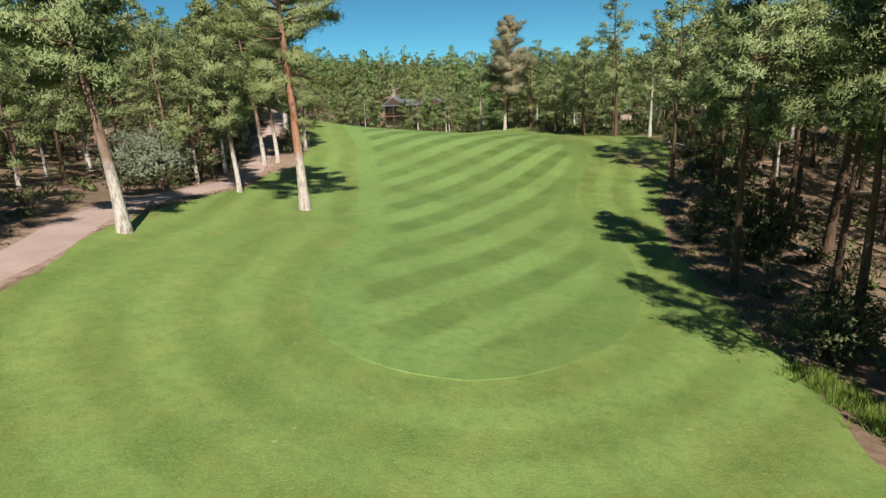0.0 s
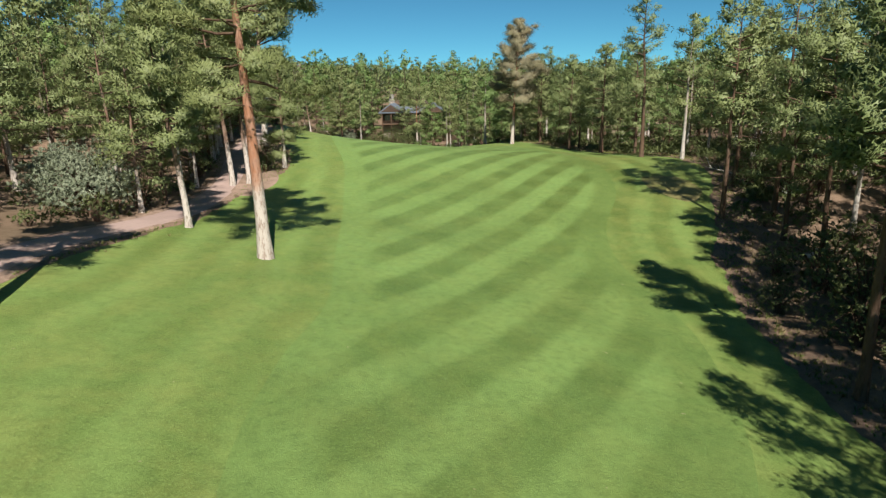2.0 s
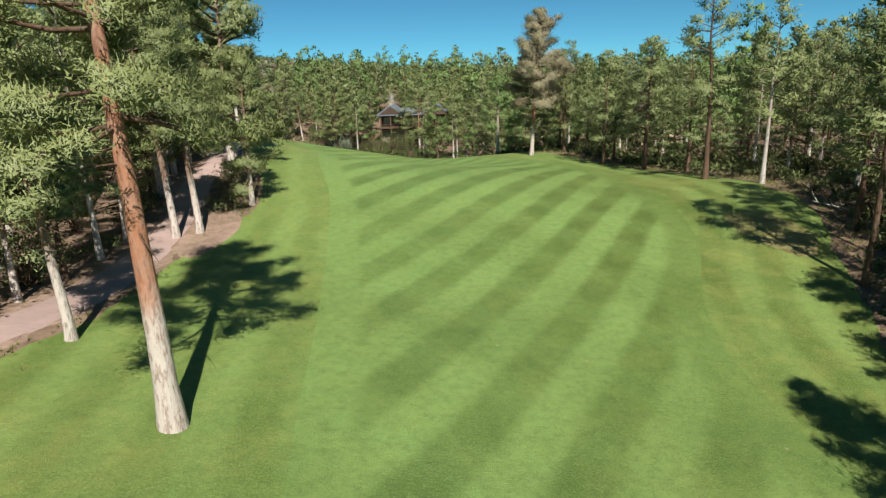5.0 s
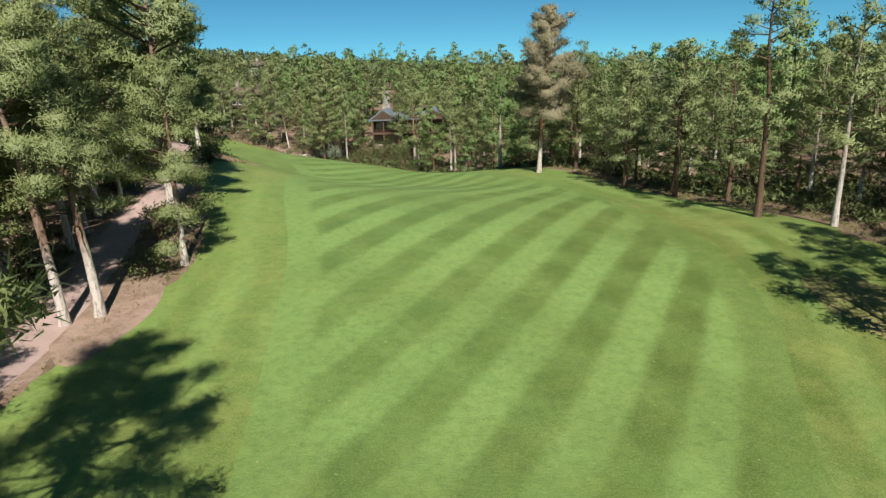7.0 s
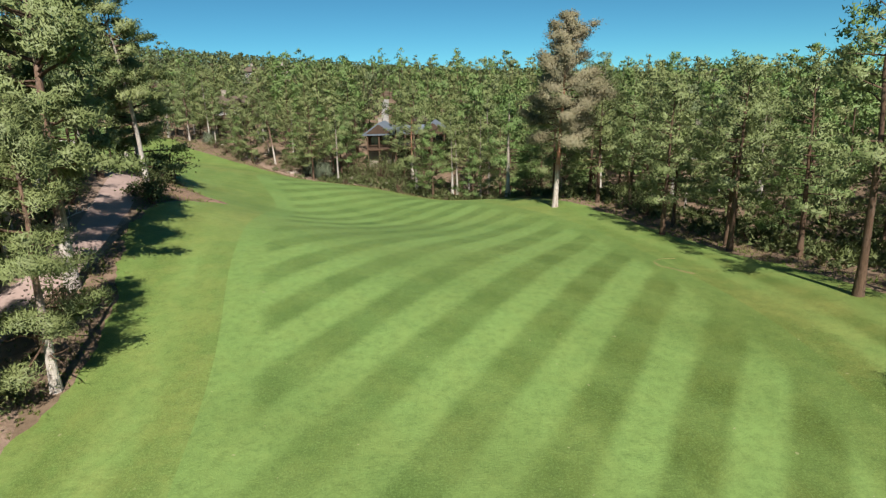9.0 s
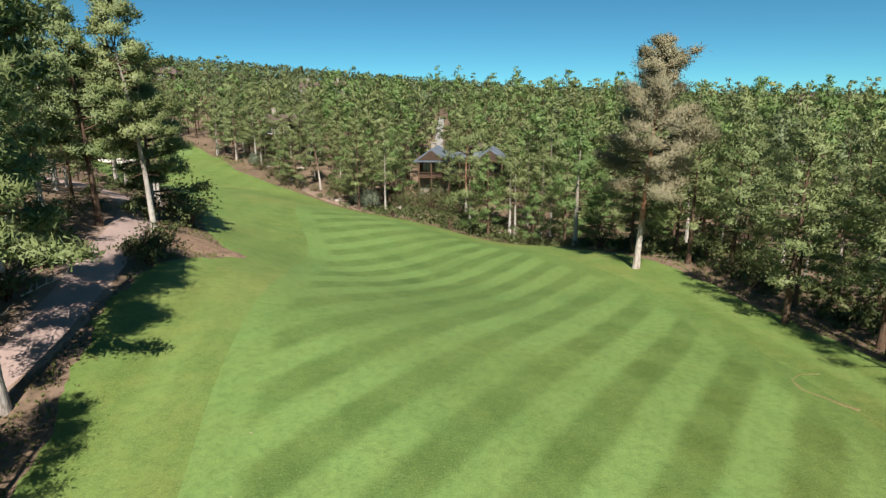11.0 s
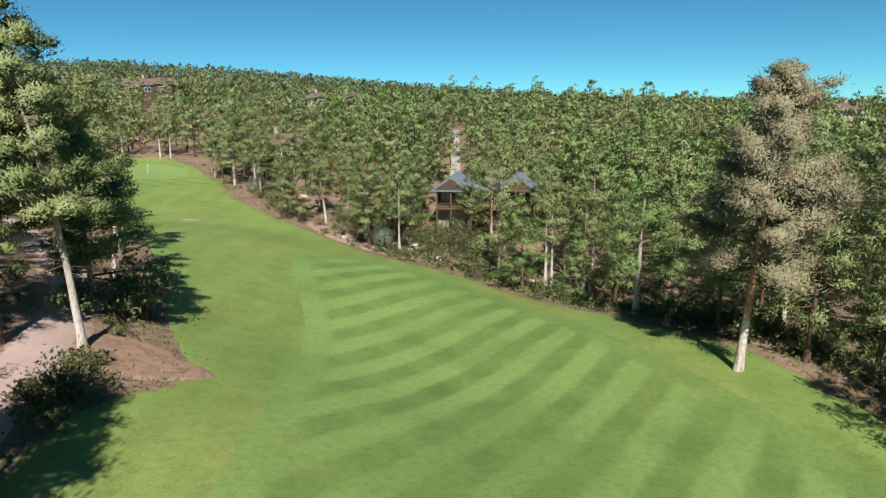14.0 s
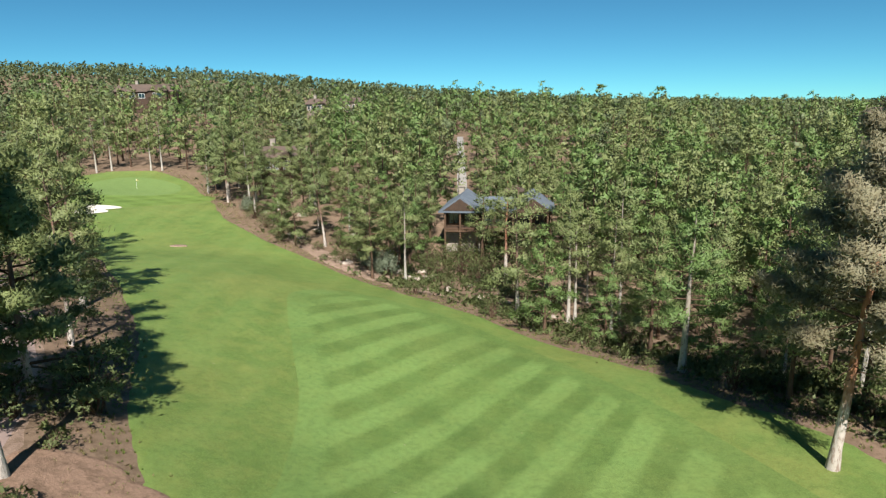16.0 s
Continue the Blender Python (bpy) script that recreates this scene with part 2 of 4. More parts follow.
# ---- the lie of the land: mounds and hollows (x, y, spread, height) ----
KNOLLS = [
    (-34, 114, 16, 2.5), (-120, 105, 45, 4.4), (34, 85, 16, 1.3), (-93, -3, 45, 3.5), (-53, 152, 16, 0.1),
    (-24, 28, 16, 0.9), (-5, 95, 16, 2.0), (-62, 104, 16, 2.8), (-120, 186, 45, 1.4), (-120, 277, 16, 2.3),
    (-53, 172, 16, 0.9), (-53, 124, 16, 4.3), (-62, 47, 16, 1.9), (-120, 132, 45, 4.5), (14, 152, 16, 2.2),
    (-91, -1, 16, 1.7), (62, 95, 16, 0.8), (5, 210, 16, 1.9),
]
HOLLOWS = [
    (5, 188, 26, -4.4), (20, 48, 26, -4.1), (-43, 210, 16, -0.3), (-5, 133, 16, -2.1), (-82, 248, 16, -2.3),
    (42, 240, 45, -3.3), (67, 1, 26, -3.1), (-34, 76, 16, -1.5), (-34, 191, 16, -1.6), (24, 143, 16, -0.7),
    (5, -14, 26, -1.4), (-72, 191, 16, -3.3), (34, 114, 16, -1.6), (52, 188, 26, -2.6), (53, 56, 16, -2.2),
    (14, 172, 16, -4.6), (5, 235, 26, -3.1), (5, 85, 16, -1.3), (34, 28, 16, -1.5), (-14, 143, 16, -1.8),
    (-24, 200, 16, -3.0), (34, 220, 16, -1.6), (-62, 220, 16, -0.8), (69, -30, 45, -3.6),
]
KN = np.array(KNOLLS + HOLLOWS, float)
HILLS = np.array([(-560, 900, 260, 40), (-230, 980, 300, 24), (-900, 700, 300, 44), (500, 1500, 500, 12), (-20, 400, 100, 6), (-178, 385, 45, 14), (0, 1900, 500, 20)], float)


def heights(p):
    """Ground heights for rows of x, y."""
    p = np.asarray(p, float)
    z = np.full(len(p), 2.0)
    for x, y, s, a in np.vstack([KN, HILLS]):
        z += a * np.exp(-((p[:, 0] - x) ** 2 + (p[:, 1] - y) ** 2) / (2 * s * s))
    return z


def ground_z(x, y):
    return float(heights([(x, y)])[0])


# ---- mesh helpers ----
def mesh_of(name, verts, faces, mat, smooth=False):
    me = bpy.data.meshes.new(name)
    me.from_pydata(np.asarray(verts, float).tolist(), [], [tuple(int(i) for i in f) for f in faces])
    for m in mat if isinstance(mat, (list, tuple)) else [mat]:
        me.materials.append(m)
    if smooth:
        me.polygons.foreach_set("use_smooth", np.ones(len(me.polygons), bool))
    me.update()
    return me


def leafy(name, verts, faces, normals, mat):
    """A cloud of blades that takes the light as the rounded clumps it stands for."""
    v, f, n = np.asarray(verts, float), np.array(faces), np.asarray(normals, float)
    g = np.cross(v[f[:, 1]] - v[f[:, 0]], v[f[:, 2]] - v[f[:, 0]])
    turned = (g * n[f].sum(1)).sum(1) < 0
    f[turned] = f[turned][:, [0, 2, 1]]
    me = mesh_of(name, v, f, mat, True)
    me.normals_split_custom_set_from_vertices(n)
    return me


def unit(a):
    return a / (np.linalg.norm(a, axis=-1, keepdims=True) + 1e-9)


def child(name, me, parent, label=""):
    ob = new(name, me)
    ob.parent = parent
    return tagged(ob, label) if label else ob


def part(name, bm, material, parent, label=""):
    """Links a bmesh as one mesh object under a thing or under a part."""
    me = bpy.data.meshes.new(name)
    bm.to_mesh(me)
    bm.free()
    me.materials.append(material)
    return child(name, me, parent, label)


def box(bm, x0, x1, y0, y1, z0, z1, bevel=0.0):
    made = bmesh.ops.create_cube(bm, size=1.0)["verts"]
    for v in made:
        v.co = Vector((x0 + (v.co.x + 0.5) * (x1 - x0), y0 + (v.co.y + 0.5) * (y1 - y0), z0 + (v.co.z + 0.5) * (z1 - z0)))
    if bevel:
        edges = list({e for v in made for e in v.link_edges})
        bmesh.ops.bevel(bm, geom=edges, offset=bevel, segments=1, affect="EDGES")
    return bm


def boxed(x0, x1, y0, y1, z0, z1, bevel=0.0):
    return box(bmesh.new(), x0, x1, y0, y1, z0, z1, bevel)


def smooth_line(points, n):
    """n points at even steps of a Catmull-Rom line through the given ones."""
    p = np.array(points, float)
    p = np.vstack([2 * p[0] - p[1], p, 2 * p[-1] - p[-2]])
    u = np.linspace(0, len(p) - 3, n)
    i = np.minimum(u.astype(int), len(p) - 4)
    f = (u - i)[:, None]
    a, b, c, d = p[i], p[i + 1], p[i + 2], p[i + 3]
    return 0.5 * (2 * b + (c - a) * f + (2 * a - 5 * b + 4 * c - d) * f**2 + (3 * b - a - 3 * c + d) * f**3)


def grid_faces(n, m):
    i = np.arange((n - 1) * (m - 1))
    a = i // (m - 1) * m + i % (m - 1)
    return np.stack([a, a + 1, a + m + 1, a + m], 1)


def sheet(name, left, right, rise, mat, label, category, n=300, m=44, ragged=0.0, edge=0.25, seed=1, around=None):
    """A sheet laid on the land between two lines; its rim turns down into the soil."""
    rng = np.random.default_rng(seed)
    a, b = smooth_line(left, n), smooth_line(right, n)
    if ragged:
        for line in (a, b):
            k = np.convolve(rng.normal(0, 1, n + 8), np.ones(5) / 5, "valid")[:n]
            line[:, 0] += ragged * k
    u = np.linspace(0, 1, m)[None, :, None]
    p = (a[:, None] * (1 - u) + b[:, None] * u).reshape(-1, 2)
    z = heights(p) + rise
    z = z.reshape(n, m)
    z[:, 0] -= edge
    z[:, -1] -= edge
    z[0] -= edge
    z[-1] -= edge
    me = mesh_of(name, np.column_stack([p, z.ravel()]), grid_faces(n, m)[:, ::-1], mat, True)
    if around is not None:
        mow = np.array([np.sqrt(((around - q) ** 2).sum(1).min()) for q in p])
        me.attributes.new("across", "FLOAT", "POINT").data.foreach_set("value", np.tile(np.linspace(0, 1, m), n).astype(np.float32))
        me.attributes.new("mow", "FLOAT", "POINT").data.foreach_set("value", mow.astype(np.float32))
    return tagged(new(name, me), label, category, kind="structure")


# ---- ground ----
def axis_steps(lo, hi, near_lo, near_hi, step):
    near = np.arange(near_lo, near_hi + step, step)
    out, d, s = [], near_hi, step
    while d < hi:
        s *= 1.13
        d += s
        out.append(d)
    low, d, s = [], near_lo, step
    while d > lo:
        s *= 1.13
        d -= s
        low.append(d)
    return np.array(low[::-1] + list(near) + out)


gx, gy = axis_steps(-3500, 3500, -130, 70, 1.6), axis_steps(-2500, 4500, -20, 300, 1.6)
gp = np.array(np.meshgrid(gx, gy, indexing="ij")).reshape(2, -1).T
tagged(new("ground", mesh_of("ground", np.column_stack([gp, heights(gp)]), grid_faces(len(gx), len(gy))[:, ::-1], SOIL, True)),
       "reddish forest soil strewn with brown pine needles", "ground", kind="structure")

TURF_L = [(-30, -40), (-25, -10), (-20.5, 10), (-19.4, 26), (-21.5, 37), (-21.7, 50), (-20.3, 60), (-20.3, 72), (-19, 79), (-18.6, 87), (-21.8, 96), (-24.6, 103), (-26.3, 110), (-26.3, 116), (-24.6, 122), (-31, 131),
          (-37, 142), (-45, 153), (-56, 166), (-68, 180), (-80, 192), (-95, 205), (-110, 220), (-122, 238), (-127, 252), (-119, 263)]
TURF_R = [(8, -40), (10, -10), (13, 12), (15.6, 24), (17.8, 38), (19.5, 50), (23.5, 62), (28.5, 74), (32, 85), (31.5, 97), (28, 107), (24.5, 117), (21.5, 128), (18, 139), (12, 147),
          (5, 160), (-8, 173), (-21, 182), (-36, 194), (-50, 203), (-64, 217), (-73, 231), (-83, 246), (-94, 259), (-108, 267)]
FAIR_L = [(0.3, 20.1), (-1.8, 20.4), (-3.9, 21.6), (-5.6, 24), (-6.6, 28), (-6.9, 35), (-6.4, 43), (-7.5, 52), (-8.7, 63), (-10.5, 77), (-12, 87), (-15, 99), (-17.5, 111), (-19, 121), (-20.5, 131), (-23, 141), (-27, 151), (-31, 161), (-33, 168), (-31, 173)]
FAIR_R = [(0.7, 20.1), (2.8, 20.9), (5.4, 22.9), (8.4, 26.6), (11.6, 33.5), (14, 44), (13.5, 57), (15, 66), (19, 77), (20.5, 90), (19, 105), (17, 118), (14.5, 128), (10, 138), (4, 150), (-4, 162), (-13, 170), (-21, 174.5), (-28, 175.5)]
FAIR_RIM = np.vstack([smooth_line(FAIR_L, 340), smooth_line(FAIR_R, 340), np.linspace(FAIR_L[0], FAIR_R[0], 12), np.linspace(FAIR_L[-1], FAIR_R[-1], 12)])
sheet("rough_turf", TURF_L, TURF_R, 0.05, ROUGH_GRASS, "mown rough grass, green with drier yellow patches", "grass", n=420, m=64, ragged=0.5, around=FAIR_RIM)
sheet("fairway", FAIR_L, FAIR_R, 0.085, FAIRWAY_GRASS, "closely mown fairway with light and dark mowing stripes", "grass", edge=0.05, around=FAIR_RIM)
PATH = [(-30, -40), (-25, -14), (-22, 5), (-21, 18), (-21.0, 25), (-21.4, 31), (-23.2, 38.5), (-24.2, 48), (-23.2, 56), (-22.1, 63), (-22.2, 71), (-23.0, 79), (-24.6, 86), (-25.6, 92), (-25.6, 98), (-27.2, 106), (-29.8, 114), (-33, 122),
        (-38, 131), (-46, 140), (-54, 148), (-68, 161), (-86, 178), (-110, 200), (-140, 235)]
pc = np.array(PATH, float)
pn = np.gradient(pc, axis=0)
pn = np.column_stack([-pn[:, 1], pn[:, 0]]) / np.linalg.norm(pn, axis=1)[:, None]
sheet("path_shoulder", pc + 2.5 * pn, pc - 2.3 * pn, 0.035, BARE, "bare pinkish earth beside the cart path", "ground", n=420, m=9, ragged=0.5, edge=0.12)
sheet("cart_path", pc + 1.6 * pn, pc - 1.6 * pn, 0.12, CONCRETE, "pale pinkish concrete cart path", "path", n=420, m=7, edge=0.14)


# ---- plants ----
def tube(points, radii, sides=7):
    """Rings of a bent, tapering stem."""
    p, r = np.asarray(points, float), np.asarray(radii, float)
    n = len(p)
    a = np.linspace(0, 2 * math.pi, sides, endpoint=False)
    d = np.gradient(p, axis=0)
    d /= np.linalg.norm(d, axis=1)[:, None] + 1e-9
    ref = np.where(np.abs(d[:, 2:3]) > 0.8, (1.0, 0, 0), (0, 0, 1.0))
    s = np.cross(d, ref)
    s /= np.linalg.norm(s, axis=1)[:, None] + 1e-9
    t = np.cross(d, s)
    v = p[:, None] + r[:, None, None] * (np.cos(a)[None, :, None] * s[:, None] + np.sin(a)[None, :, None] * t[:, None])
    i = np.arange((n - 1) * sides)
    k, j = i // sides, i % sides
    f = np.stack([k * sides + j, k * sides + (j + 1) % sides, (k + 1) * sides + (j + 1) % sides, (k + 1) * sides + j], 1)
    return v.reshape(-1, 3), f


def joined(pieces):
    vs, fs, k = [], [], 0
    for v, f in pieces:
        vs.append(v)
        fs.append(f + k)
        k += len(v)
    return np.vstack(vs), np.vstack(fs)


def tufts(rng, centres, ways, blades, length, width, spread):
    """Blades that fan out from each centre, as one cloud of slim triangles."""
    c, w = np.repeat(centres, blades, 0), np.repeat(ways, blades, 0)
    d = w + spread * rng.normal(size=c.shape)
    d /= np.linalg.norm(d, axis=1)[:, None] + 1e-9
    s = np.cross(d, rng.normal(size=c.shape))
    s /= np.linalg.norm(s, axis=1)[:, None] + 1e-9
    ln = length * rng.uniform(0.6, 1.3, (len(c), 1))
    wd = width * rng.uniform(0.7, 1.3, (len(c), 1))
    b = c + 0.12 * length * rng.normal(size=c.shape)
    v = np.stack([b - s * wd * 0.5, b + s * wd * 0.5, b + d * ln], 1).reshape(-1, 3)
    return v, np.arange(len(v)).reshape(-1, 3)


def puffs(rng, hubs, radii, blades, length, width):
    """Rounded, ragged clumps of needles: blades that stand outward in a flattened ball about each hub. Also gives each corner's hub."""
    n = len(hubs)
    d = unit(rng.normal(size=(n, blades, 3)) + (0, 0, 0.18))
    at = 0.56 * rng.normal(size=(n, blades, 3)) * radii[:, None, None] * (1.0, 1.0, 0.62) * rng.uniform(0.75, 1.3, (n, 1, 3))
    d = unit(d + 0.9 * at / radii[:, None, None])
    c = (hubs[:, None] + at).reshape(-1, 3)
    way = unit(d.reshape(-1, 3) + (0, 0, 0.35) + 0.55 * rng.normal(size=c.shape))
    s = unit(np.cross(way, rng.normal(size=c.shape)))
    ln = length * rng.uniform(0.55, 1.3, (len(c), 1))
    wd = width * rng.uniform(0.6, 1.35, (len(c), 1))
    v = np.stack([c - s * wd * 0.5 - way * ln * 0.4, c + s * wd * 0.5 - way * ln * 0.4, c + way * ln * 0.6], 1).reshape(-1, 3)
    return v, np.arange(len(v)).reshape(-1, 3), np.repeat(hubs, blades * 3, 0)


def pine_shape(seed, height, base, reach, detail, bend=(0, 0), trunk=0.34, shape="round", puff=1.0, gaps=0.0):
    """Trunk, limbs and needle cloud of a pine. detail: 4 passed close by, 3 near, 2 middle, 1 in the wood, 0 deep in it."""
    rng = np.random.default_rng(seed)
    n = (5, 6, 10, 16, 16)[detail]
    u = np.linspace(0, 1, n)
    wob = np.cumsum(rng.normal(0, 0.10 * height / 20, (n, 2)), 0) * u[:, None]
    stem = np.column_stack([bend[0] * u**1.4 + wob[:, 0], bend[1] * u**1.4 + wob[:, 1], u * height])
    rad = trunk * (1 - 0.93 * u**0.9) * (1 + 0.35 * np.exp(-u * 40))
    stem[0, 2] -= 0.35
    trunk_mesh = tube(stem, rad, (4, 5, 7, 10, 10)[detail])

    def on_stem(h):
        return np.array([np.interp(h, stem[:, 2], stem[:, k]) for k in range(3)])

    def limb(h, az, tilt, ln, m, sag):
        d = np.array([math.cos(az) * math.cos(tilt), math.sin(az) * math.cos(tilt), math.sin(tilt)])
        t = np.linspace(0, 1, m)
        return d, t, on_stem(h) + d * ln * t[:, None] + np.outer(t**2, (0, 0, sag * ln)) + rng.normal(0, 0.06 * ln, (m, 3)) * t[:, None]

    count = int((height - base) * (1.5, 2.3, 3.3, 4.4, 4.4)[detail])
    whorl = rng.uniform(0.95, 1.35)
    lop = rng.uniform(0, 2 * math.pi)
    limbs, dead, hubs, sizes = [], [], [], []
    for k in range(count):
        h = base + (height * 0.985 - base) * ((k + rng.uniform(0, 1)) / count)
        h = min(height * 0.985, whorl * round(h / whorl) + rng.normal(0, 0.34))
        f = min(1.0, max(0.0, (h - base) / (height - base)))
        if gaps and rng.random() < gaps:
            continue
        if shape == "round":
            env = (1 - f) ** 0.7 * (0.62 + 0.38 * min(1, f * 3.5))
        elif shape == "cone":
            env = (1 - f) ** 0.85 * (0.75 + 0.25 * min(1, f * 5))
        else:
            env = (1 - f) ** 0.52 * (0.8 + 0.2 * min(1, f * 3))
        az = k * 2.399 + rng.normal(0, 0.5)
        ln = reach * env * rng.uniform(0.45, 1.12) * (1 + 0.16 * math.cos(az - lop)) + 0.3
        m = (3, 3, 3, 5, 5)[detail]
        d, t, curve = limb(h, az, radians(-14 + 58 * f + rng.normal(0, 9)), ln, m, 0.16)
        if detail >= 3 or (detail == 2 and ln > 1.3):
            limbs.append(tube(curve, (0.030 + 0.015 * ln) * (1 - 0.8 * t), 4 if detail >= 3 else 3))
        side = np.cross(d, (0, 0, 1))
        for _ in range(max(1, int(ln * (0.95, 1.35, 1.75, 2.1, 2.3)[detail] + rng.uniform(0, 0.9)))):
            at = rng.uniform(0.28, 1.0) ** 0.7
            hubs.append(np.array([np.interp(at, t, curve[:, j]) for j in range(3)]) + rng.uniform(-1, 1) * side * 0.34 * ln * (1.15 - at) + (0, 0, 0.12))
            sizes.append((0.45 + 0.55 * min(1.0, ln / 2.2)) * rng.uniform(0.7, 1.25))
    if detail >= 2:
        for k in range(6 if detail >= 3 else 4):          # bare dead limbs under the crown
            ln = rng.uniform(0.7, 2.0) * (1.2 if detail >= 3 else 1.0)
            _, t, curve = limb(base * rng.uniform(0.62, 1.02), rng.uniform(0, 6.28), radians(rng.uniform(-25, 20)), ln, 5, rng.uniform(-0.3, 0.25))
            dead.append(tube(curve, (0.022 + 0.014 * ln) * (1 - 0.8 * t), 4))
    hubs, sizes = np.array(hubs), np.array(sizes)
    blades, length, width, radius = ((8, 0.90, 0.52, 0.95), (16, 0.60, 0.29, 0.80), (40, 0.36, 0.118, 0.68), (92, 0.33, 0.10, 0.62), (170, 0.27, 0.052, 0.62))[detail]
    v, f, mid = puffs(rng, hubs, sizes * radius * (0.5 + 0.5 * puff), blades, length * puff**0.5, width * puff)
    axis = np.column_stack([np.interp(v[:, 2], stem[:, 2], stem[:, 0]), np.interp(v[:, 2], stem[:, 2], stem[:, 1]), v[:, 2] - 1.0])
    needles = v, f, unit(0.55 * unit(v - mid) + 0.7 * unit(v - axis) + (0, 0, 0.25))
    return trunk_mesh, joined(limbs) if limbs else None, dead, needles


def pine(name, seed, height, base, reach, detail, label, bark, needles, group="pines of the forest", **more):
    t, l, dead, c = pine_shape(seed, height, base, reach, detail, **more)
    tree = tagged(new(name), label, "tree", group)
    child("trunk", mesh_of("trunk", *t, bark, True), tree)
    if l is not None:
        child("branching", mesh_of("branching", *l, BARK_DARK, True), tree)
    for piece in dead:
        child("dead_limb", mesh_of("dead_limb", *piece, BARK_DARK, True), tree)
    child("crown", leafy("crown", *c, needles), tree)
    return tree


class Stock:
    """Hands out a thing and then copies of it."""

    def __init__(self, ob):
        self.ob, self.used = ob, False

    def put(self, x, y, turn=0.0, size=1.0, sink=0.05):
        m = pose(x, y, ground_z(x, y) - sink, 0, 0, turn) @ Matrix.Scale(size, 4)
        if self.used:
            return copy_thing(self.ob, m)
        self.used = True
        self.ob.matrix_basis = m
        return self.ob


def shrub(name, seed, wide, tall, detail, label, leaf, bark, category="shrub", group="shrubs of the wood edge", open_foot=0.12):
    """A bush: several stems from one foot and a lumpy cloud of leaves with gaps."""
    rng = np.random.default_rng(seed)
    stems, cs, ws = [], [], []
    count = int((7, 11, 22)[detail] * (0.6 + 0.4 * wide))
    for k in range(count):
        az, lean = k * 2.399 + rng.normal(0, 0.3), rng.uniform(0.05, 1.0) ** 0.6
        end = np.array([math.cos(az) * wide * 0.5 * lean, math.sin(az) * wide * 0.5 * lean, tall * rng.uniform(0.45, 1.0) * (1.08 - 0.55 * lean**2)])
        t = np.linspace(0, 1, 4)[:, None]
        curve = end * t + np.array((0, 0, 0.18 * tall)) * np.sin(t * math.pi) + rng.normal(0, 0.03 * wide, (4, 3)) * t
        curve[0] = (*rng.normal(0, 0.06 * wide, 2), -0.25)
        stems.append(tube(curve, (0.022 + 0.010 * tall) * (1 - 0.75 * t[:, 0]), 4))
        q = int((5, 7, 13)[detail] * (0.7 + 0.3 * tall))
        c = end + rng.normal(0, 1, (q, 3)) * np.array((0.13 * wide, 0.13 * wide, 0.13 * tall))
        cs.append(c)
        ws.append(0.5 * (c - end) + 0.25 * end / (np.linalg.norm(end) + 0.1) + np.array((0, 0, 0.25)))
    cs, ws = np.vstack(cs), np.vstack(ws)
    cs[:, 2] = np.maximum(cs[:, 2], open_foot * tall * rng.uniform(0.5, 1.4, len(cs)))
    blades, length, width = ((5, 0.36, 0.18), (11, 0.19, 0.085), (16, 0.2, 0.06))[detail]
    bush = tagged(new(name), label, category, group)
    child("stem", mesh_of("stem", *joined(stems), bark, True), bush)
    v, f = tufts(rng, cs, ws, blades, length, width, 0.9)
    mid = np.repeat(cs, blades * 3, 0)
    n = unit(0.5 * unit(v - mid) + 0.7 * unit(v - (0, 0, 0.35 * tall)) + (0, 0, 0.2))
    child("foliage", leafy("foliage", v, f, n, leaf), bush)
    return bush


# single pines beside the grass
def lone(seed, x, y, height, base, reach, label, bark, needles, turn=0.0, detail=3, **more):
    tree = pine("pine_tree", seed, height, base, reach, detail, label, bark, needles, group="pines beside the grass", **more)
    tree.matrix_basis = pose(x, y, ground_z(x, y) - 0.05, 0, 0, turn)
    return tree


lone(1, -19.4, 36.4, 21, 9.0, 5.1, "tall pine with a whitish foot and a leaning brown trunk", BARK_GREY, NEEDLES, bend=(-3.2, 0.5), trunk=0.40, puff=1.15)
lone(2, -11.4, 50.2, 26, 10.5, 6.0, "tall pine with bare orange-red bark above a pale grey foot", BARK_RED, NEEDLES, bend=(-1.5, 0.6), trunk=0.44, puff=1.1, shape="broad", gaps=0.14, detail=4)
lone(3, -19.0, 57.2, 17, 6.0, 3.7, "slim pine with a dark trunk and a whitish foot", BARK_GREY, NEEDLES, bend=(-1.6, 0), trunk=0.26)
lone(4, -20.3, 77.0, 19, 7.0, 4.8, "straight pine with a greyish pink trunk beside the cart path", BARK_GREY, NEEDLES, bend=(-1.2, 0), trunk=0.30, detail=4)
lone(5, -21.7, 75.9, 20, 7.5, 4.8, "straight pine with a greyish pink trunk beside the cart path", BARK_GREY, NEEDLES, bend=(-1.8, 0), trunk=0.30, detail=4)
lone(6, -18.3, 84.5, 13.5, 3.0, 4.0, "bushy low-crowned pine with a short white foot", BARK_GREY, NEEDLES, trunk=0.26, gaps=0.2, detail=4)
lone(7, -27.5, 80.2, 20, 7.0, 4.3, "tall pine with a brown trunk in needle litter", BARK_GREY, NEEDLES, trunk=0.28, detail=3)
lone(8, -27.5, 87.0, 19, 7.0, 4.1, "tall pine with a brown trunk in needle litter", BARK_GREY, NEEDLES, trunk=0.28, detail=3)
lone(9, -23.2, 94.8, 24, 8.0, 6.2, "thick pine with a grey foot beside the cart path", BARK_GREY, NEEDLES, trunk=0.42, bend=(0.8, 0), shape="broad", puff=1.15, detail=3)
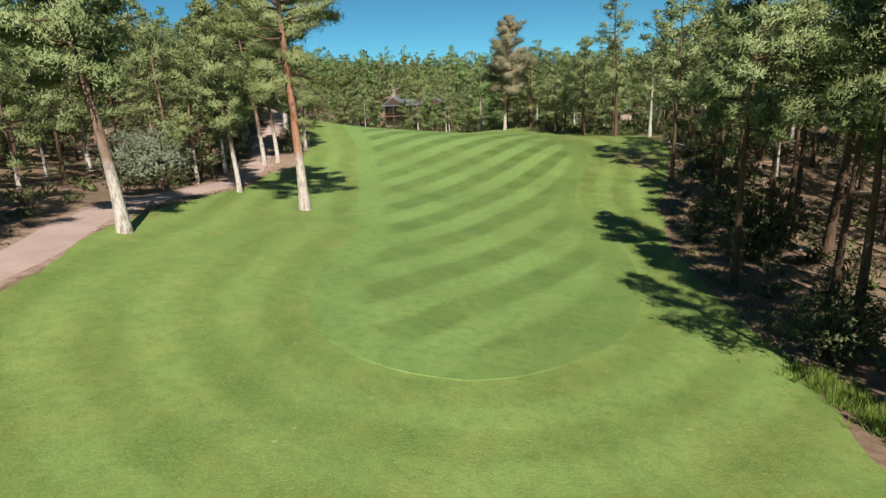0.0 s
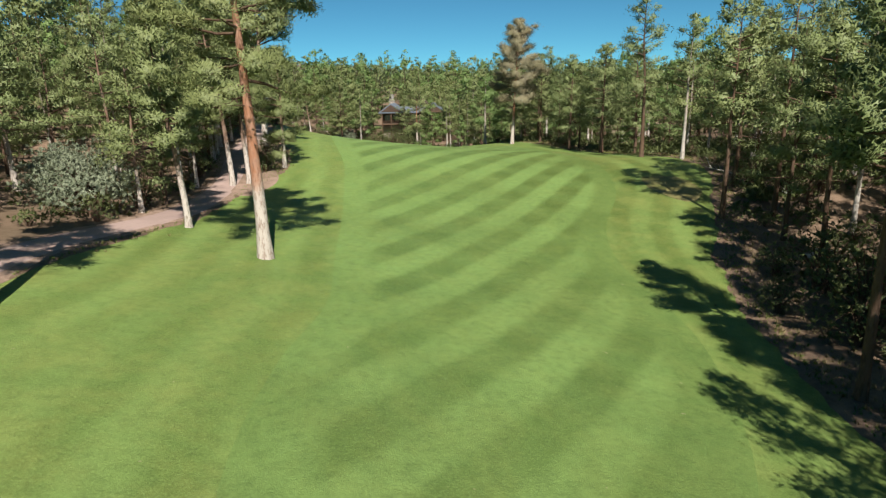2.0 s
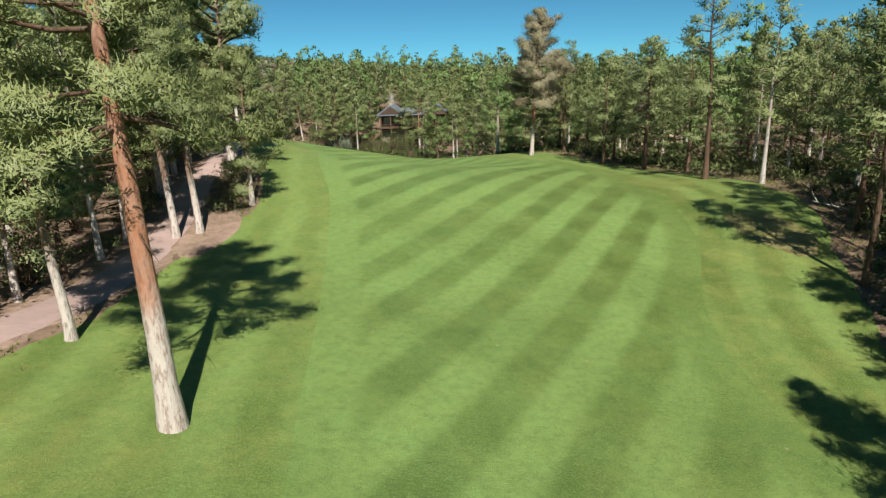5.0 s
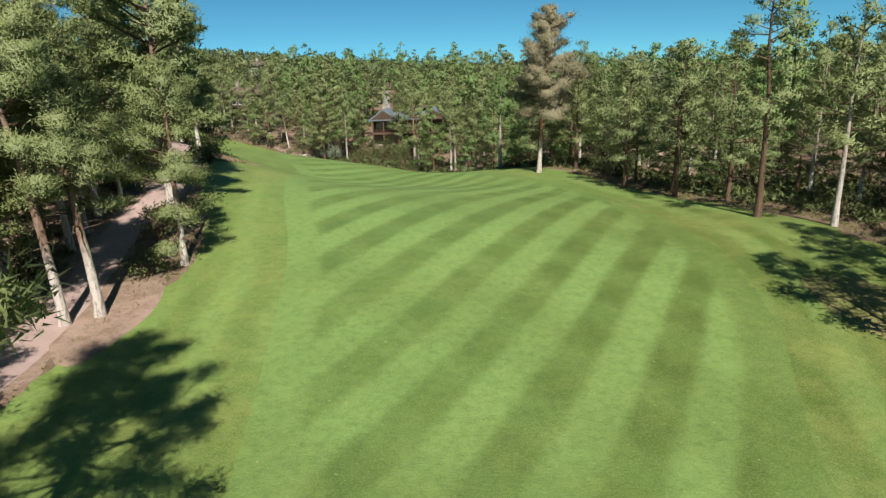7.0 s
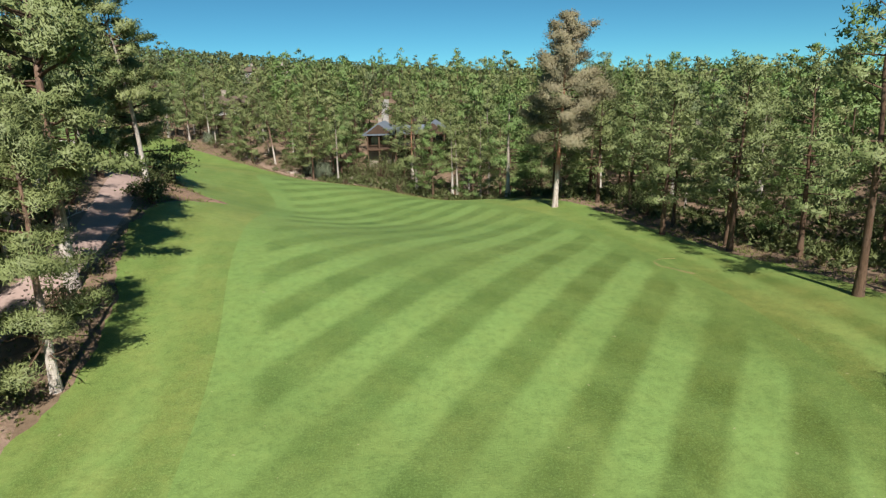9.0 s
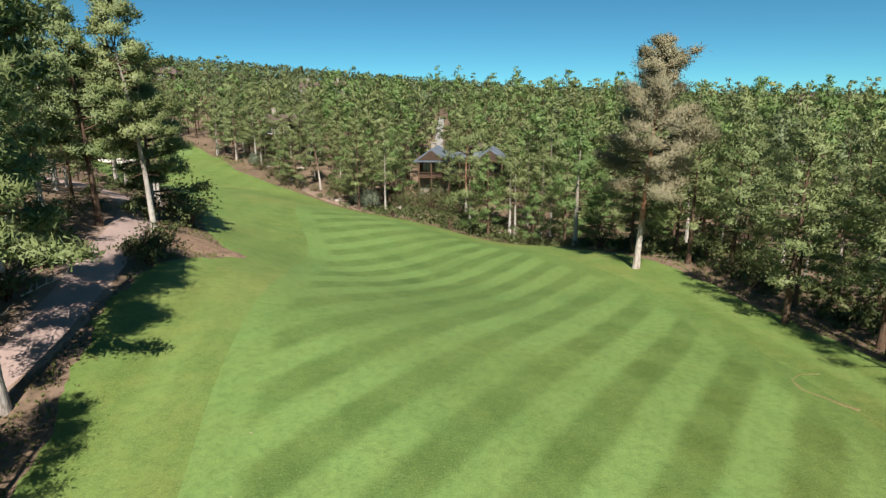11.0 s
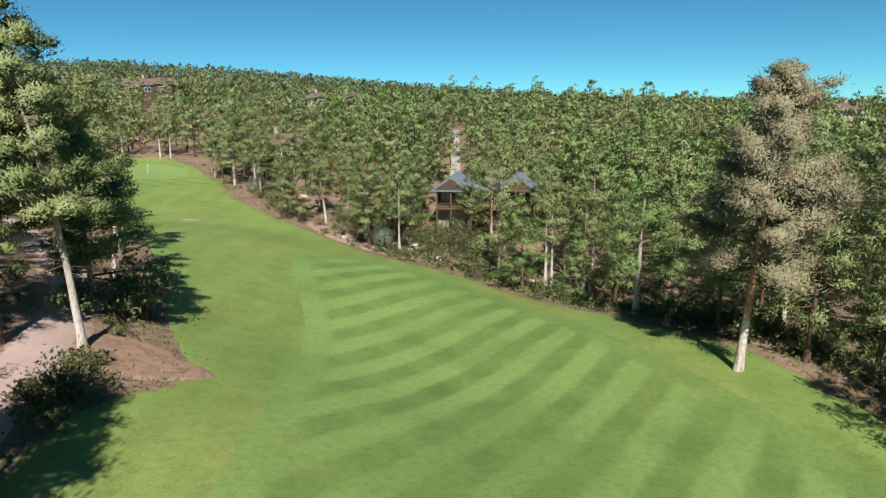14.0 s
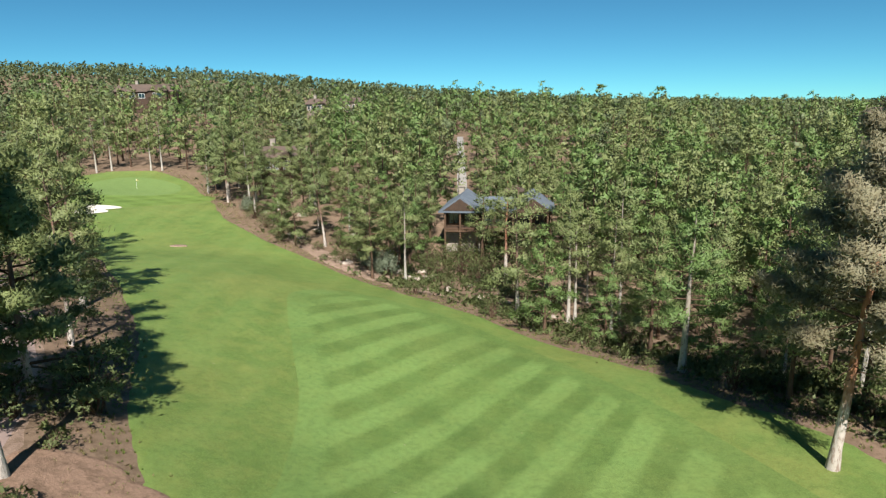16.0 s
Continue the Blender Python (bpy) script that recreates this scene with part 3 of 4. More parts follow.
lone(10, -30.6, 121.7, 21.5, 8.5, 4.7, "slim pine with a straight grey trunk on bare earth", BARK_PALE, NEEDLES, trunk=0.27, bend=(-1.6, 0))
lone(41, -46.5, 149.5, 19, 6.0, 4.8, "pine leaning over the grass edge", BARK_GREY, NEEDLES, trunk=0.28, detail=2)
lone(42, -57.5, 161.0, 17, 5.0, 4.6, "pine standing at the grass edge", BARK_GREY, NEEDLES, trunk=0.28, detail=2)
lone(11, -33.8, 119.0, 19, 6.0, 4.1, "dark brown pine at the bend of the cart path", BARK_DARK, NEEDLES, trunk=0.30, bend=(-1.5, 0), detail=3)
lone(12, -34.5, 128.5, 15, 1.6, 5.9, "bushy pine with boughs down to the grass", BARK_GREY, NEEDLES, trunk=0.28, detail=3)
lone(77, 14.7, 135.4, 23.7, 8.6, 7.2, "tall dying pine with yellow-brown needles and a red trunk", BARK_RED, NEEDLES_DEAD, trunk=0.36, bend=(1.6, 0), shape="round", puff=1.6, detail=4)
lone(14, 29.4, 44.6, 22, 10.5, 5.4, "thick dark red-brown pine at the wood's edge", BARK_DARK, NEEDLES, trunk=0.42, bend=(2.0, 0))
lone(15, 26.0, 67.6, 21.5, 9.0, 4.5, "slender dark pine with a layered crown", BARK_DARK, NEEDLES, trunk=0.24, bend=(0.6, 0), gaps=0.08, detail=2, puff=1.2)
lone(40, 17.2, 18.2, 22, 10.0, 4.2, "dark-trunked pine in the shady wood's edge", BARK_DARK, NEEDLES, trunk=0.30, detail=2, puff=1.2)
lone(16, 30.5, 67.0, 24, 11.0, 3.7, "slender dark pine with a thin crown", BARK_DARK, NEEDLES, trunk=0.25, gaps=0.25, detail=2)
lone(17, 28.0, 97.0, 22, 8.0, 4.4, "pine with a dark trunk and layered crown", BARK_DARK, NEEDLES, trunk=0.32, gaps=0.15, detail=2)
lone(18, 31.7, 92.0, 18, 6.0, 3.7, "pine with a whitish bare trunk", BARK_PALE, NEEDLES, trunk=0.26, gaps=0.15, detail=2)
lone(19, 10.8, 155.0, 16, 5.0, 5.1, "green pine with a broad pale grey foot", BARK_PALE, NEEDLES_BRIGHT, trunk=0.40, detail=2)
lone(20, 2.4, 179.4, 19, 7.0, 3.6, "pine with a pale trunk on the grass edge", BARK_PALE, NEEDLES, trunk=0.28, detail=2)
lone(21, 3.4, 179.9, 18, 7.5, 3.5, "pine with a pale trunk on the grass edge", BARK_PALE, NEEDLES, trunk=0.24, detail=2)
lone(22, -6.2, 195.8, 17, 6.0, 4.1, "pine with a reddish brown trunk among shrubs", BARK_RED, NEEDLES, trunk=0.34, detail=2)
lone(23, -22.2, 190.5, 17, 7.0, 3.4, "slim pine with a white trunk above bare earth", BARK_PALE, NEEDLES, trunk=0.24, detail=2)
lone(24, -39.5, 205.0, 17, 7.0, 3.7, "leaning pine with a brown trunk", BARK_GREY, NEEDLES, trunk=0.26, bend=(-2.2, 0), detail=2)
lone(25, -57.5, 217.0, 15, 6.0, 3.7, "small pine on stony bank", BARK_GREY, NEEDLES, trunk=0.24, detail=2)
lone(26, -82.5, 247.5, 17, 6.0, 3.9, "pine with a pale trunk near the green", BARK_PALE, NEEDLES, trunk=0.28, detail=2)
lone(27, -83.7, 249.5, 16, 6.0, 3.9, "pine with a pale trunk near the green", BARK_PALE, NEEDLES, trunk=0.26, detail=2)
for k, (x, y) in enumerate([(-122.5, 261.5), (-119.5, 264.0), (-109.0, 266.5), (-106.2, 267.5)]):
    lone(28 + k, x, y, 17, 7.0, 3.6, "pine with a whitish trunk behind the green", BARK_PALE, NEEDLES, detail=2, trunk=0.27)
# those from y 13 to 30 are unseen, added for their shade
for k, (x, y, h) in enumerate([(-28.8, 93.5, 19), (-29.8, 99.5, 17), (-31.8, 105.8, 16), (-27.0, 23.0, 18), (-24.2, 13.0, 20), (-24.3, 19.5, 20), (-24.7, 26.5, 19), (-31.0, 30.0, 19), (-35.0, 38.0, 18), (-28.6, 35.0, 17), (-34.6, 110.5, 18), (-37.2, 117.0, 17)]):
    lone(40 + k, x, y, h, 4.5, 4.4, "brown-trunked pine that shades the cart path", BARK_GREY, NEEDLES, turn=k * 55, detail=2, trunk=0.27)
# more trunks of the wood's edge: x, y, height
EDGE_LABEL = "dark-trunked pine in the shady wood's edge"
for k, (x, y, h) in enumerate([(18.9, 37.6, 21), (25.5, 46.0, 18), (24.5, 36.0, 20), (27.0, 54.0, 17), (21.5, 19.0, 23), (25.0, 24.0, 22), (23.0, 10.0, 20), (20.0, 27.5, 21), (31.5, 77.0, 19), (26.2, 111.7, 17), (22.6, 118.8, 16), (27.0, 114.0, 17),
                              (27.5, 30.0, 20), (29.5, 37.5, 19), (30.5, 51.0, 18), (33.5, 57.0, 19), (20.6, 137.0, 15), (23.5, 132.8, 16), (21.3, 144.0, 17), (18.4, 168.5, 17), (10.9, 168.0, 16), (31.0, 109.0, 17)]):
    lone(60 + k, x, y, h, (10.0 if y < 60 else 3.6) + 0.3 * (k % 5), 4.2, EDGE_LABEL, BARK_DARK, NEEDLES, turn=k * 40, detail=3 if y < 60 else 2, trunk=0.27)

# ---- the forest ----
LEFT, RIGHT = smooth_line(TURF_L, 260), smooth_line(TURF_R, 260)
WAY = smooth_line(PATH, 400)
RING = np.vstack([LEFT, RIGHT[::-1]])
HOUSES = np.array([(-9, 207, 14.5), (-9, 192, 13), (-62, 248, 6.5), (-57, 230, 5.5), (-53.5, 219, 4.5), (48, 168, 8), (-95, 388, 12), (-80, 392, 11), (-177, 384, 20), (136, 356, 12)], float)
STREET = [(-16, 228), (-17, 250), (-20, 290), (-23, 330), (-26, 372)]
LANE = smooth_line(STREET, 80)
FIXED = np.array([(o.matrix_basis.translation.x, o.matrix_basis.translation.y) for o in scene.objects if o.get("category") == "tree"])


def inside(p, ring):
    x, y = p[:, 0:1], p[:, 1:2]
    a, b = ring, np.roll(ring, -1, 0)
    cross = ((a[:, 1] > y) != (b[:, 1] > y)) & (x < (b[:, 0] - a[:, 0]) * (y - a[:, 1]) / (b[:, 1] - a[:, 1] + 1e-12) + a[:, 0])
    return cross.sum(1) % 2 == 1


def nearest(p, line):
    return np.array([np.sqrt(((line - q) ** 2).sum(1).min()) for q in p])


def scatter(rng, x0, x1, y0, y1, gap, tries, edge, path_gap=3.4, others=None):
    """Places in the wood, at least gap apart, clear of grass, path, street and houses."""
    p = np.column_stack([rng.uniform(x0, x1, tries), rng.uniform(y0, y1, tries)])
    p = p[~inside(p, RING)]
    p = p[(nearest(p, RING) > edge) & (nearest(p, WAY) > path_gap) & (nearest(p, LANE) > 4.6)]
    for hx, hy, hr in HOUSES:
        p = p[np.hypot(p[:, 0] - hx, p[:, 1] - hy) > hr]
    kept = np.zeros((len(p) + (0 if others is None else len(others)), 2))
    n = first = 0
    if others is not None:
        n = first = len(others)
        kept[:n] = others
    for q in p:
        if not n or ((kept[:n] - q) ** 2).sum(1).min() > gap * gap:
            kept[n] = q
            n += 1
    return kept[first:n]


rng = np.random.default_rng(7)
KINDS = [
    (17, 4.0, 5.6, "green forest pine with a brown trunk", BARK_GREY, NEEDLES, "round", 0.05),
    (19, 5.5, 5.8, "tall forest pine with a dark trunk", BARK_DARK, NEEDLES, "round", 0.08),
    (15, 2.6, 5.2, "full young pine with bright green needles", BARK_DARK, NEEDLES_BRIGHT, "cone", 0.0),
    (18, 4.6, 5.2, "slender forest pine with a greyish trunk", BARK_GREY, NEEDLES, "cone", 0.08),
    (16, 3.2, 6.0, "broad-crowned forest pine with a dark trunk", BARK_DARK, NEEDLES, "broad", 0.05),
    (20, 6.5, 5.4, "tall forest pine with a thin top", BARK_PALE, NEEDLES, "round", 0.12)]
MIDDLE = [Stock(pine("pine_tree", 100 + k, h, b, r, 2, lab, bark, needles, trunk=0.25, shape=sh, gaps=g)) for k, (h, b, r, lab, bark, needles, sh, g) in enumerate(KINDS)]
spots = scatter(rng, -80, 66, 8, 268, 5.05, 5600, 2.4, others=FIXED)
# pines close along the far side of the cart path, shading it
beside = WAY[(WAY[:, 1] > 62) & (WAY[:, 1] < 99)][::9] - (2.7, 0)
near_fixed = nearest(beside, FIXED)
for k, (x, y) in enumerate(beside[near_fixed > 2.4]):
    MIDDLE[(0, 1, 5)[k % 3]].put(x, y, k * 71, 0.82 + 0.05 * (k % 4))
spots = spots[nearest(spots, beside) > 3.0]
spots = spots[(spots[:, 0] < -34) | (spots[:, 0] > -23) | (spots[:, 1] < 40) | (spots[:, 1] > 66)]
spots = spots[(spots[:, 0] < 12) | (spots[:, 1] > 42) | (spots[:, 0] > 31)]
# those along the grass and near the walk are single things; the rest is one wood
order = np.argsort(nearest(spots, np.vstack([LEFT[40:], RIGHT[40:]])))
for x, y in spots[order[:160]]:
    k, turn, size = int(rng.integers(0, 6)), rng.uniform(0, 360), rng.uniform(0.66, 1.12)
    if x > 15 and y < 80:          # tall, high-crowned pines only beside the start
        k, size = (1, 5)[k % 2], 1.0 + 0.35 * (size - 0.66)
    MIDDLE[k].put(x, y, turn, size)


def wood(name, places, detail, seed, label, count=5, low=0.55, high=1.2, puff=1.0, reach=1.0):
    """Many trees in one mesh: trunks and needle clouds."""
    rng = np.random.default_rng(seed)
    shapes = [pine_shape(seed + k, KINDS[k % 6][0], KINDS[k % 6][1], KINDS[k % 6][2] * reach, detail, trunk=0.25, shape=KINDS[k % 6][6], puff=puff) for k in range(count)]
    z = heights(places)
    vs, fs, ms, ns, n = [], [], [], [], 0
    for (x, y), h in zip(places, z):
        t, _, _, c = shapes[int(rng.integers(0, count))]
        a, s = rng.uniform(0, 2 * math.pi), rng.uniform(low, high)
        turn = s * np.array([[math.cos(a), math.sin(a), 0], [-math.sin(a), math.cos(a), 0], [0, 0, 1]])
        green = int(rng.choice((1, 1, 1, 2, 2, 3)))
        for v, f, soft, slot in ((*t, None, 0), (*c, green)):
            vs.append(v @ turn + (x, y, h))
            ns.append(unit(v * (1, 1, 0)) @ turn / s if soft is None else soft @ turn / s)
            if f.shape[1] == 4:
                f = np.vstack([f[:, :3], f[:, [0, 2, 3]]])
            fs.append(f + n)
            ms.append(np.full(len(f), slot))
            n += len(v)
    me = leafy(name, np.vstack(vs), np.vstack(fs), np.vstack(ns), [BARK_DARK, NEEDLES, NEEDLES_BRIGHT, NEEDLES_SHADED])
    me.polygons.foreach_set("material_index", np.concatenate(ms).astype(np.int32))
    return tagged(new(name, me), label, "forest", kind="stuff")


# pines added out of view around the start, to shade the wood ahead
near = np.vstack([scatter(rng, 19, 62, -28, 12, 5.6, 500, 2.4), scatter(rng, -72, -28, -28, 10, 5.6, 500, 2.4)])
wood("outer_wood", near, 0, 310, "unseen pines added around the start to shade the wood", 6, low=0.8)
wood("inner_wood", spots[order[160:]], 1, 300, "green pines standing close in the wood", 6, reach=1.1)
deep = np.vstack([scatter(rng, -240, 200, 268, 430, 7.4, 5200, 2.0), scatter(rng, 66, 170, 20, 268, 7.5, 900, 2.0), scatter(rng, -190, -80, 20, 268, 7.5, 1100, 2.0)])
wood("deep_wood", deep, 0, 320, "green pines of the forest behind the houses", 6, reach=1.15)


def far_wood():
    """Crowns of the distant woods, one lump of blades a tree."""
    rng = np.random.default_rng(5)
    p = []
    for r0, r1, n in ((430, 640, 2600), (640, 950, 3200), (950, 1700, 4200)):
        a = rng.uniform(radians(-42), radians(46), n)
        r = np.sqrt(rng.uniform(r0 * r0, r1 * r1, n))
        p.append(np.column_stack([-np.sin(a) * r, np.cos(a) * r]))
    p = np.vstack(p)
    for hx, hy, hr in HOUSES:
        p = p[np.hypot(p[:, 0] - hx, p[:, 1] - hy) > hr]
    z = heights(p)
    h = rng.uniform(9, 16, len(p))
    k = 8
    u = rng.uniform(0.2, 1.0, (len(p), k))
    rad = 3.1 * (1.05 - u) ** 0.6
    az = rng.uniform(0, 2 * math.pi, (len(p), k))
    c = np.stack([p[:, 0:1] + rad * np.cos(az), p[:, 1:2] + rad * np.sin(az), z[:, None] + h[:, None] * u], 2).reshape(-1, 3)
    w = np.stack([np.cos(az), np.sin(az), np.full_like(az, 0.7)], 2).reshape(-1, 3)
    v, f = tufts(rng, c, w, 3, 2.5, 2.0, 0.7)
    heart = np.repeat(np.column_stack([p, z + 0.45 * h]), k * 9, 0)
    tagged(new("distant_wood", leafy("distant_wood", v, f, unit(unit(v - heart) + (0, 0, 0.2)), NEEDLES_SHADED)), "distant pine woods over low hills", "forest", kind="stuff")


far_wood()

# ---- shrubs ----
SILVER = Stock(shrub("juniper_bush", 1, 4.6, 4.0, 2, "rounded silver-green juniper bush at the wood's edge", LEAF_SILVER, BARK_DARK, open_foot=0.3))
SPRUCE = Stock(shrub("juniper_bush", 2, 3.2, 3.4, 2, "small blue-grey juniper bush on bare earth", LEAF_SILVER, BARK_DARK))
OAKS = [Stock(shrub("scrub_oak", 10 + k, w, t, d, lab, LEAF_OAK, BARK_DARK)) for k, (w, t, d, lab) in enumerate([
    (3.8, 3.0, 1, "dark green scrub oak bush on needle litter"), (3.0, 2.0, 1, "low olive scrub oak bush on needle litter"),
    (4.5, 4.0, 1, "tall leafy scrub oak in forest shade"), (2.2, 1.3, 1, "low olive scrub oak bush on needle litter")])]
for x, y, s in ((-27.6, 59.6, 1.2), (-33.5, 66.0, 0.9)):
    SILVER.put(x, y, x * 31, s)
for x, y, s in ((-29.6, 197.5, 1.0), (-26.3, 195.0, 1.1), (-61, 222, 0.9)):
    SPRUCE.put(x, y, x * 17, s)
for x, y, k, s in ((-27.0, 116.0, 0, 0.85), (-26.4, 113.4, 1, 0.9), (-28.6, 114.6, 3, 0.9), (-26.2, 65.0, 2, 0.9), (17.6, 25.5, 2, 1.0), (20.0, 27.5, 0, 1.2), (24.5, 45.5, 2, 1.6), (26.0, 52.0, 2, 1.3), (-32.0, 109.0, 2, 0.8), (-33.5, 113.0, 1, 1.0),
                   (-29.8, 99.0, 2, 0.8), (-30.0, 104.0, 1, 1.1), (-31.8, 130.0, 2, 1.2), (-34.0, 126.5, 0, 1.0), (-13.8, 199.0, 2, 1.2), (-11.0, 197.5, 2, 1.1), (-8.6, 199.8, 2, 1.0), (-16.0, 194.0, 1, 1.0), (-12.5, 191.5, 3, 1.1), (-9.5, 190.0, 1, 1.0), (-6.0, 188.0, 3, 1.2), (-3.5, 186.5, 1, 1.0), (-0.5, 183.5, 3, 1.2), (1.0, 186.0, 0, 0.8), (-4.0, 199.0, 2, 0.8),
                   (-17.0, 204.0, 2, 1.05), (-13.6, 203.6, 2, 1.2), (-8.2, 204.2, 2, 1.1), (-5.0, 203.4, 2, 1.25), (-1.0, 203.8, 2, 1.1), (1.6, 202.6, 0, 1.2), (-17.5, 196.5, 2, 1.0), (-19.5, 199.5, 0, 1.1), (-15.0, 190.0, 0, 0.9), (-18.5, 193.0, 1, 1.2), (-20.5, 203.0, 2, 1.1), (-10.5, 194.5, 0, 1.2), (-7.0, 192.5, 2, 0.7), (-22.5, 196.0, 1, 1.1), (-1.5, 190.0, 1, 1.2), (3.0, 189.0, 0, 1.0)):
    OAKS[k].put(x, y, x * 53 + y, s)
under = scatter(rng, -60, 50, 12, 225, 3.0, 3000, 1.4, path_gap=2.4)
under = under[np.argsort(nearest(under, np.vstack([LEFT[40:], RIGHT[40:]])))][:150]
for x, y in under:
    OAKS[int(rng.integers(0, 4))].put(x, y, rng.uniform(0, 360), rng.uniform(0.45, 1.0))


def along_edge(rng, line, n, spread, shift=0.0):
    i = rng.integers(1, len(line) - 1, n)
    d = line[i + 1] - line[i - 1]
    nrm = np.column_stack([d[:, 1], -d[:, 0]]) / (np.linalg.norm(d, axis=1)[:, None] + 1e-9)
    return line[i] + nrm * (rng.normal(0, spread, n) + shift)[:, None] + rng.normal(0, 0.3, (n, 2))


def scrub(name, places, seed, leaf, label, blades=26, size=0.8):
    """Low brush and seedlings, as one sheet of leafy lumps."""
    rng = np.random.default_rng(seed)
    s = rng.uniform(0.4, 1.3, len(places)) * size
    z = heights(places)
    k = 12
    d = rng.normal(size=(len(places), k, 3))
    d /= np.linalg.norm(d, axis=2)[..., None]
    d[..., 2] = np.abs(d[..., 2])
    c = np.column_stack([places, z])[:, None] + d * s[:, None, None] * (1, 1, 0.9)
    v, f = tufts(rng, c.reshape(-1, 3), d.reshape(-1, 3), 5, 0.36 * size + 0.08, 0.2 * size, 0.8)
    n = unit(np.repeat(d.reshape(-1, 3), 15, 0) + (0, 0, 0.3))
    tagged(new(name, leafy(name, v, f, n, leaf)), label, "undergrowth", kind="stuff")


scrub("undergrowth", scatter(rng, -95, 75, 8, 300, 3.2, 3500, 1.4, path_gap=2.8), 41, LEAF_OAK, "low green brush on the forest floor", size=0.9)


bushy = np.vstack([along_edge(rng, RIGHT[70:190], 520, 2.2, 5.2), along_edge(rng, RIGHT[80:200], 620, 5.0, 15.0)])
scrub("wood_edge_brush", bushy[~inside(bushy, RING) & (nearest(bushy, RING) > 1.6)], 42, LEAF_OAK, "dark green brush under the pines of the wood's edge", size=1.0)


def grass_fringe(name, places, seed, leaf, label, tall, wide=0.04, blades=9):
    rng = np.random.default_rng(seed)
    places = places[nearest(places, WAY) > 2.1]
    c = np.column_stack([places, heights(places) - 0.02])
    v, f = tufts(rng, c, np.tile((0, 0, 1.0), (len(c), 1)), blades, tall, wide, 0.35)
    tagged(new(name, leafy(name, v, f, np.tile((0.0, 0.0, 1.0), (len(v), 1)), leaf)), label, "grass", kind="stuff")


grass_fringe("edge_grass", np.vstack([along_edge(rng, RIGHT[35:], 2600, 0.5, 0.5), along_edge(rng, LEFT[35:], 1800, 0.4, -0.3)]), 51, LEAF_GRASS, "long green grass along the mown edge", 0.20, 0.025, 14)
grass_fringe("straw_grass", np.vstack([along_edge(rng, RIGHT[35:], 3000, 1.3, 2.0), along_edge(rng, LEFT[35:], 1500, 1.2, -1.8)]), 52, DRY_GRASS, "dry straw-coloured grass at the wood's edge", 0.30, 0.03, 12)
tall_spots = np.column_stack([rng.normal(15.6, 0.5, 500), rng.uniform(12, 24, 500)])
grass_fringe("tall_grass", tall_spots, 53, LEAF_GRASS, "tall bright green grass beside the rough", 0.6, 0.035, 16)

lone(90, -10.4, 203.2, 15, 4.0, 3.6, "bushy pine in front of the timber house", BARK_DARK, NEEDLES, detail=2)
for k, (x, y, h) in enumerate(((-22.4, 206.5, 15), (-21.0, 214.0, 17), (-25.0, 201.5, 13))):
    lone(96 + k, x, y, h, 4.5, 3.6, "green pine close beside the timber house", BARK_DARK, NEEDLES, detail=2)
lone(93, 3.4, 204.0, 16, 4.0, 3.8, "full pine beside the timber house", BARK_DARK, NEEDLES_BRIGHT, detail=2)

# ---- green, bunker and bare earth ----
def patch(name, cx, cy, rx, ry, rise, mat, label, category, seed, turn=0.0, lumps=0.08, dip=0.0):
    """A rounded patch laid on the land, its rim turned down."""
    rng = np.random.default_rng(seed)
    n, m = 64, 14
    a = np.linspace(0, 2 * math.pi, n, endpoint=False)
    r = 1 + lumps * (np.sin(2 * a + rng.uniform(0, 6)) + 0.8 * np.sin(3 * a + rng.uniform(0, 6)) + 0.5 * np.sin(5 * a + rng.uniform(0, 6)))
    u = np.linspace(0.02, 1, m)
    x, y = rx * np.outer(u, r * np.cos(a)), ry * np.outer(u, r * np.sin(a))
    c, s = math.cos(radians(turn)), math.sin(radians(turn))
    p = np.column_stack([(cx + c * x - s * y).ravel(), (cy + s * x + c * y).ravel()])
    z = (heights(p) + rise).reshape(m, n) - dip * (1 - u[:, None] ** 3)
    z[-1] -= 0.12
    i = np.arange((m - 1) * n)
    k, j = i // n, i % n
    f = [tuple(q) for q in np.stack([k * n + j, (k + 1) * n + j, (k + 1) * n + (j + 1) % n, k * n + (j + 1) % n], 1)] + [tuple(range(n))]
    return tagged(new(name, mesh_of(name, np.column_stack([p, z.ravel()]), f, mat, True)), label, category, kind="structure")


patch("green_collar", -92, 229, 17, 14, 0.10, COLLAR_GRASS, "green's apron mown in a light and dark check", "grass", 3, 25)
patch("putting_green", -104, 244, 14.5, 13.5, 0.15, GREEN_GRASS, "smooth pale putting green with a flag", "grass", 4, 20, 0.05)
patch("sand_bunker", -92, 212.5, 7.2, 3.6, 0.28, SAND, "bright white sand bunker beside the green", "bunker", 5, 8, 0.21, dip=0.12)
patch("bare_earth", -27.6, 122.6, 3.9, 3.0, 0.11, EARTH, "bare reddish earth beside the path", "ground", 6, 20, 0.14)
patch("bare_bank", -30, 194.5, 20, 2.6, 0.10, BARE, "bare pinkish earth bank above the fairway", "ground", 7, -33, 0.05)
patch("bare_verge", -20.3, 78.0, 2.6, 7.0, 0.09, BARE, "bare pinkish earth beside the path", "ground", 8, 8, 0.08)
patch("worn_spot", -61.5, 193.5, 1.6, 0.8, 0.16, BARE, "small worn sandy spot in the grass", "ground", 9)
patch("yellowed_turf", 25.0, 77.5, 2.8, 5.0, 0.075, WORN_GRASS, "yellowed dry rough grass with reddish earth", "grass", 10, 10)

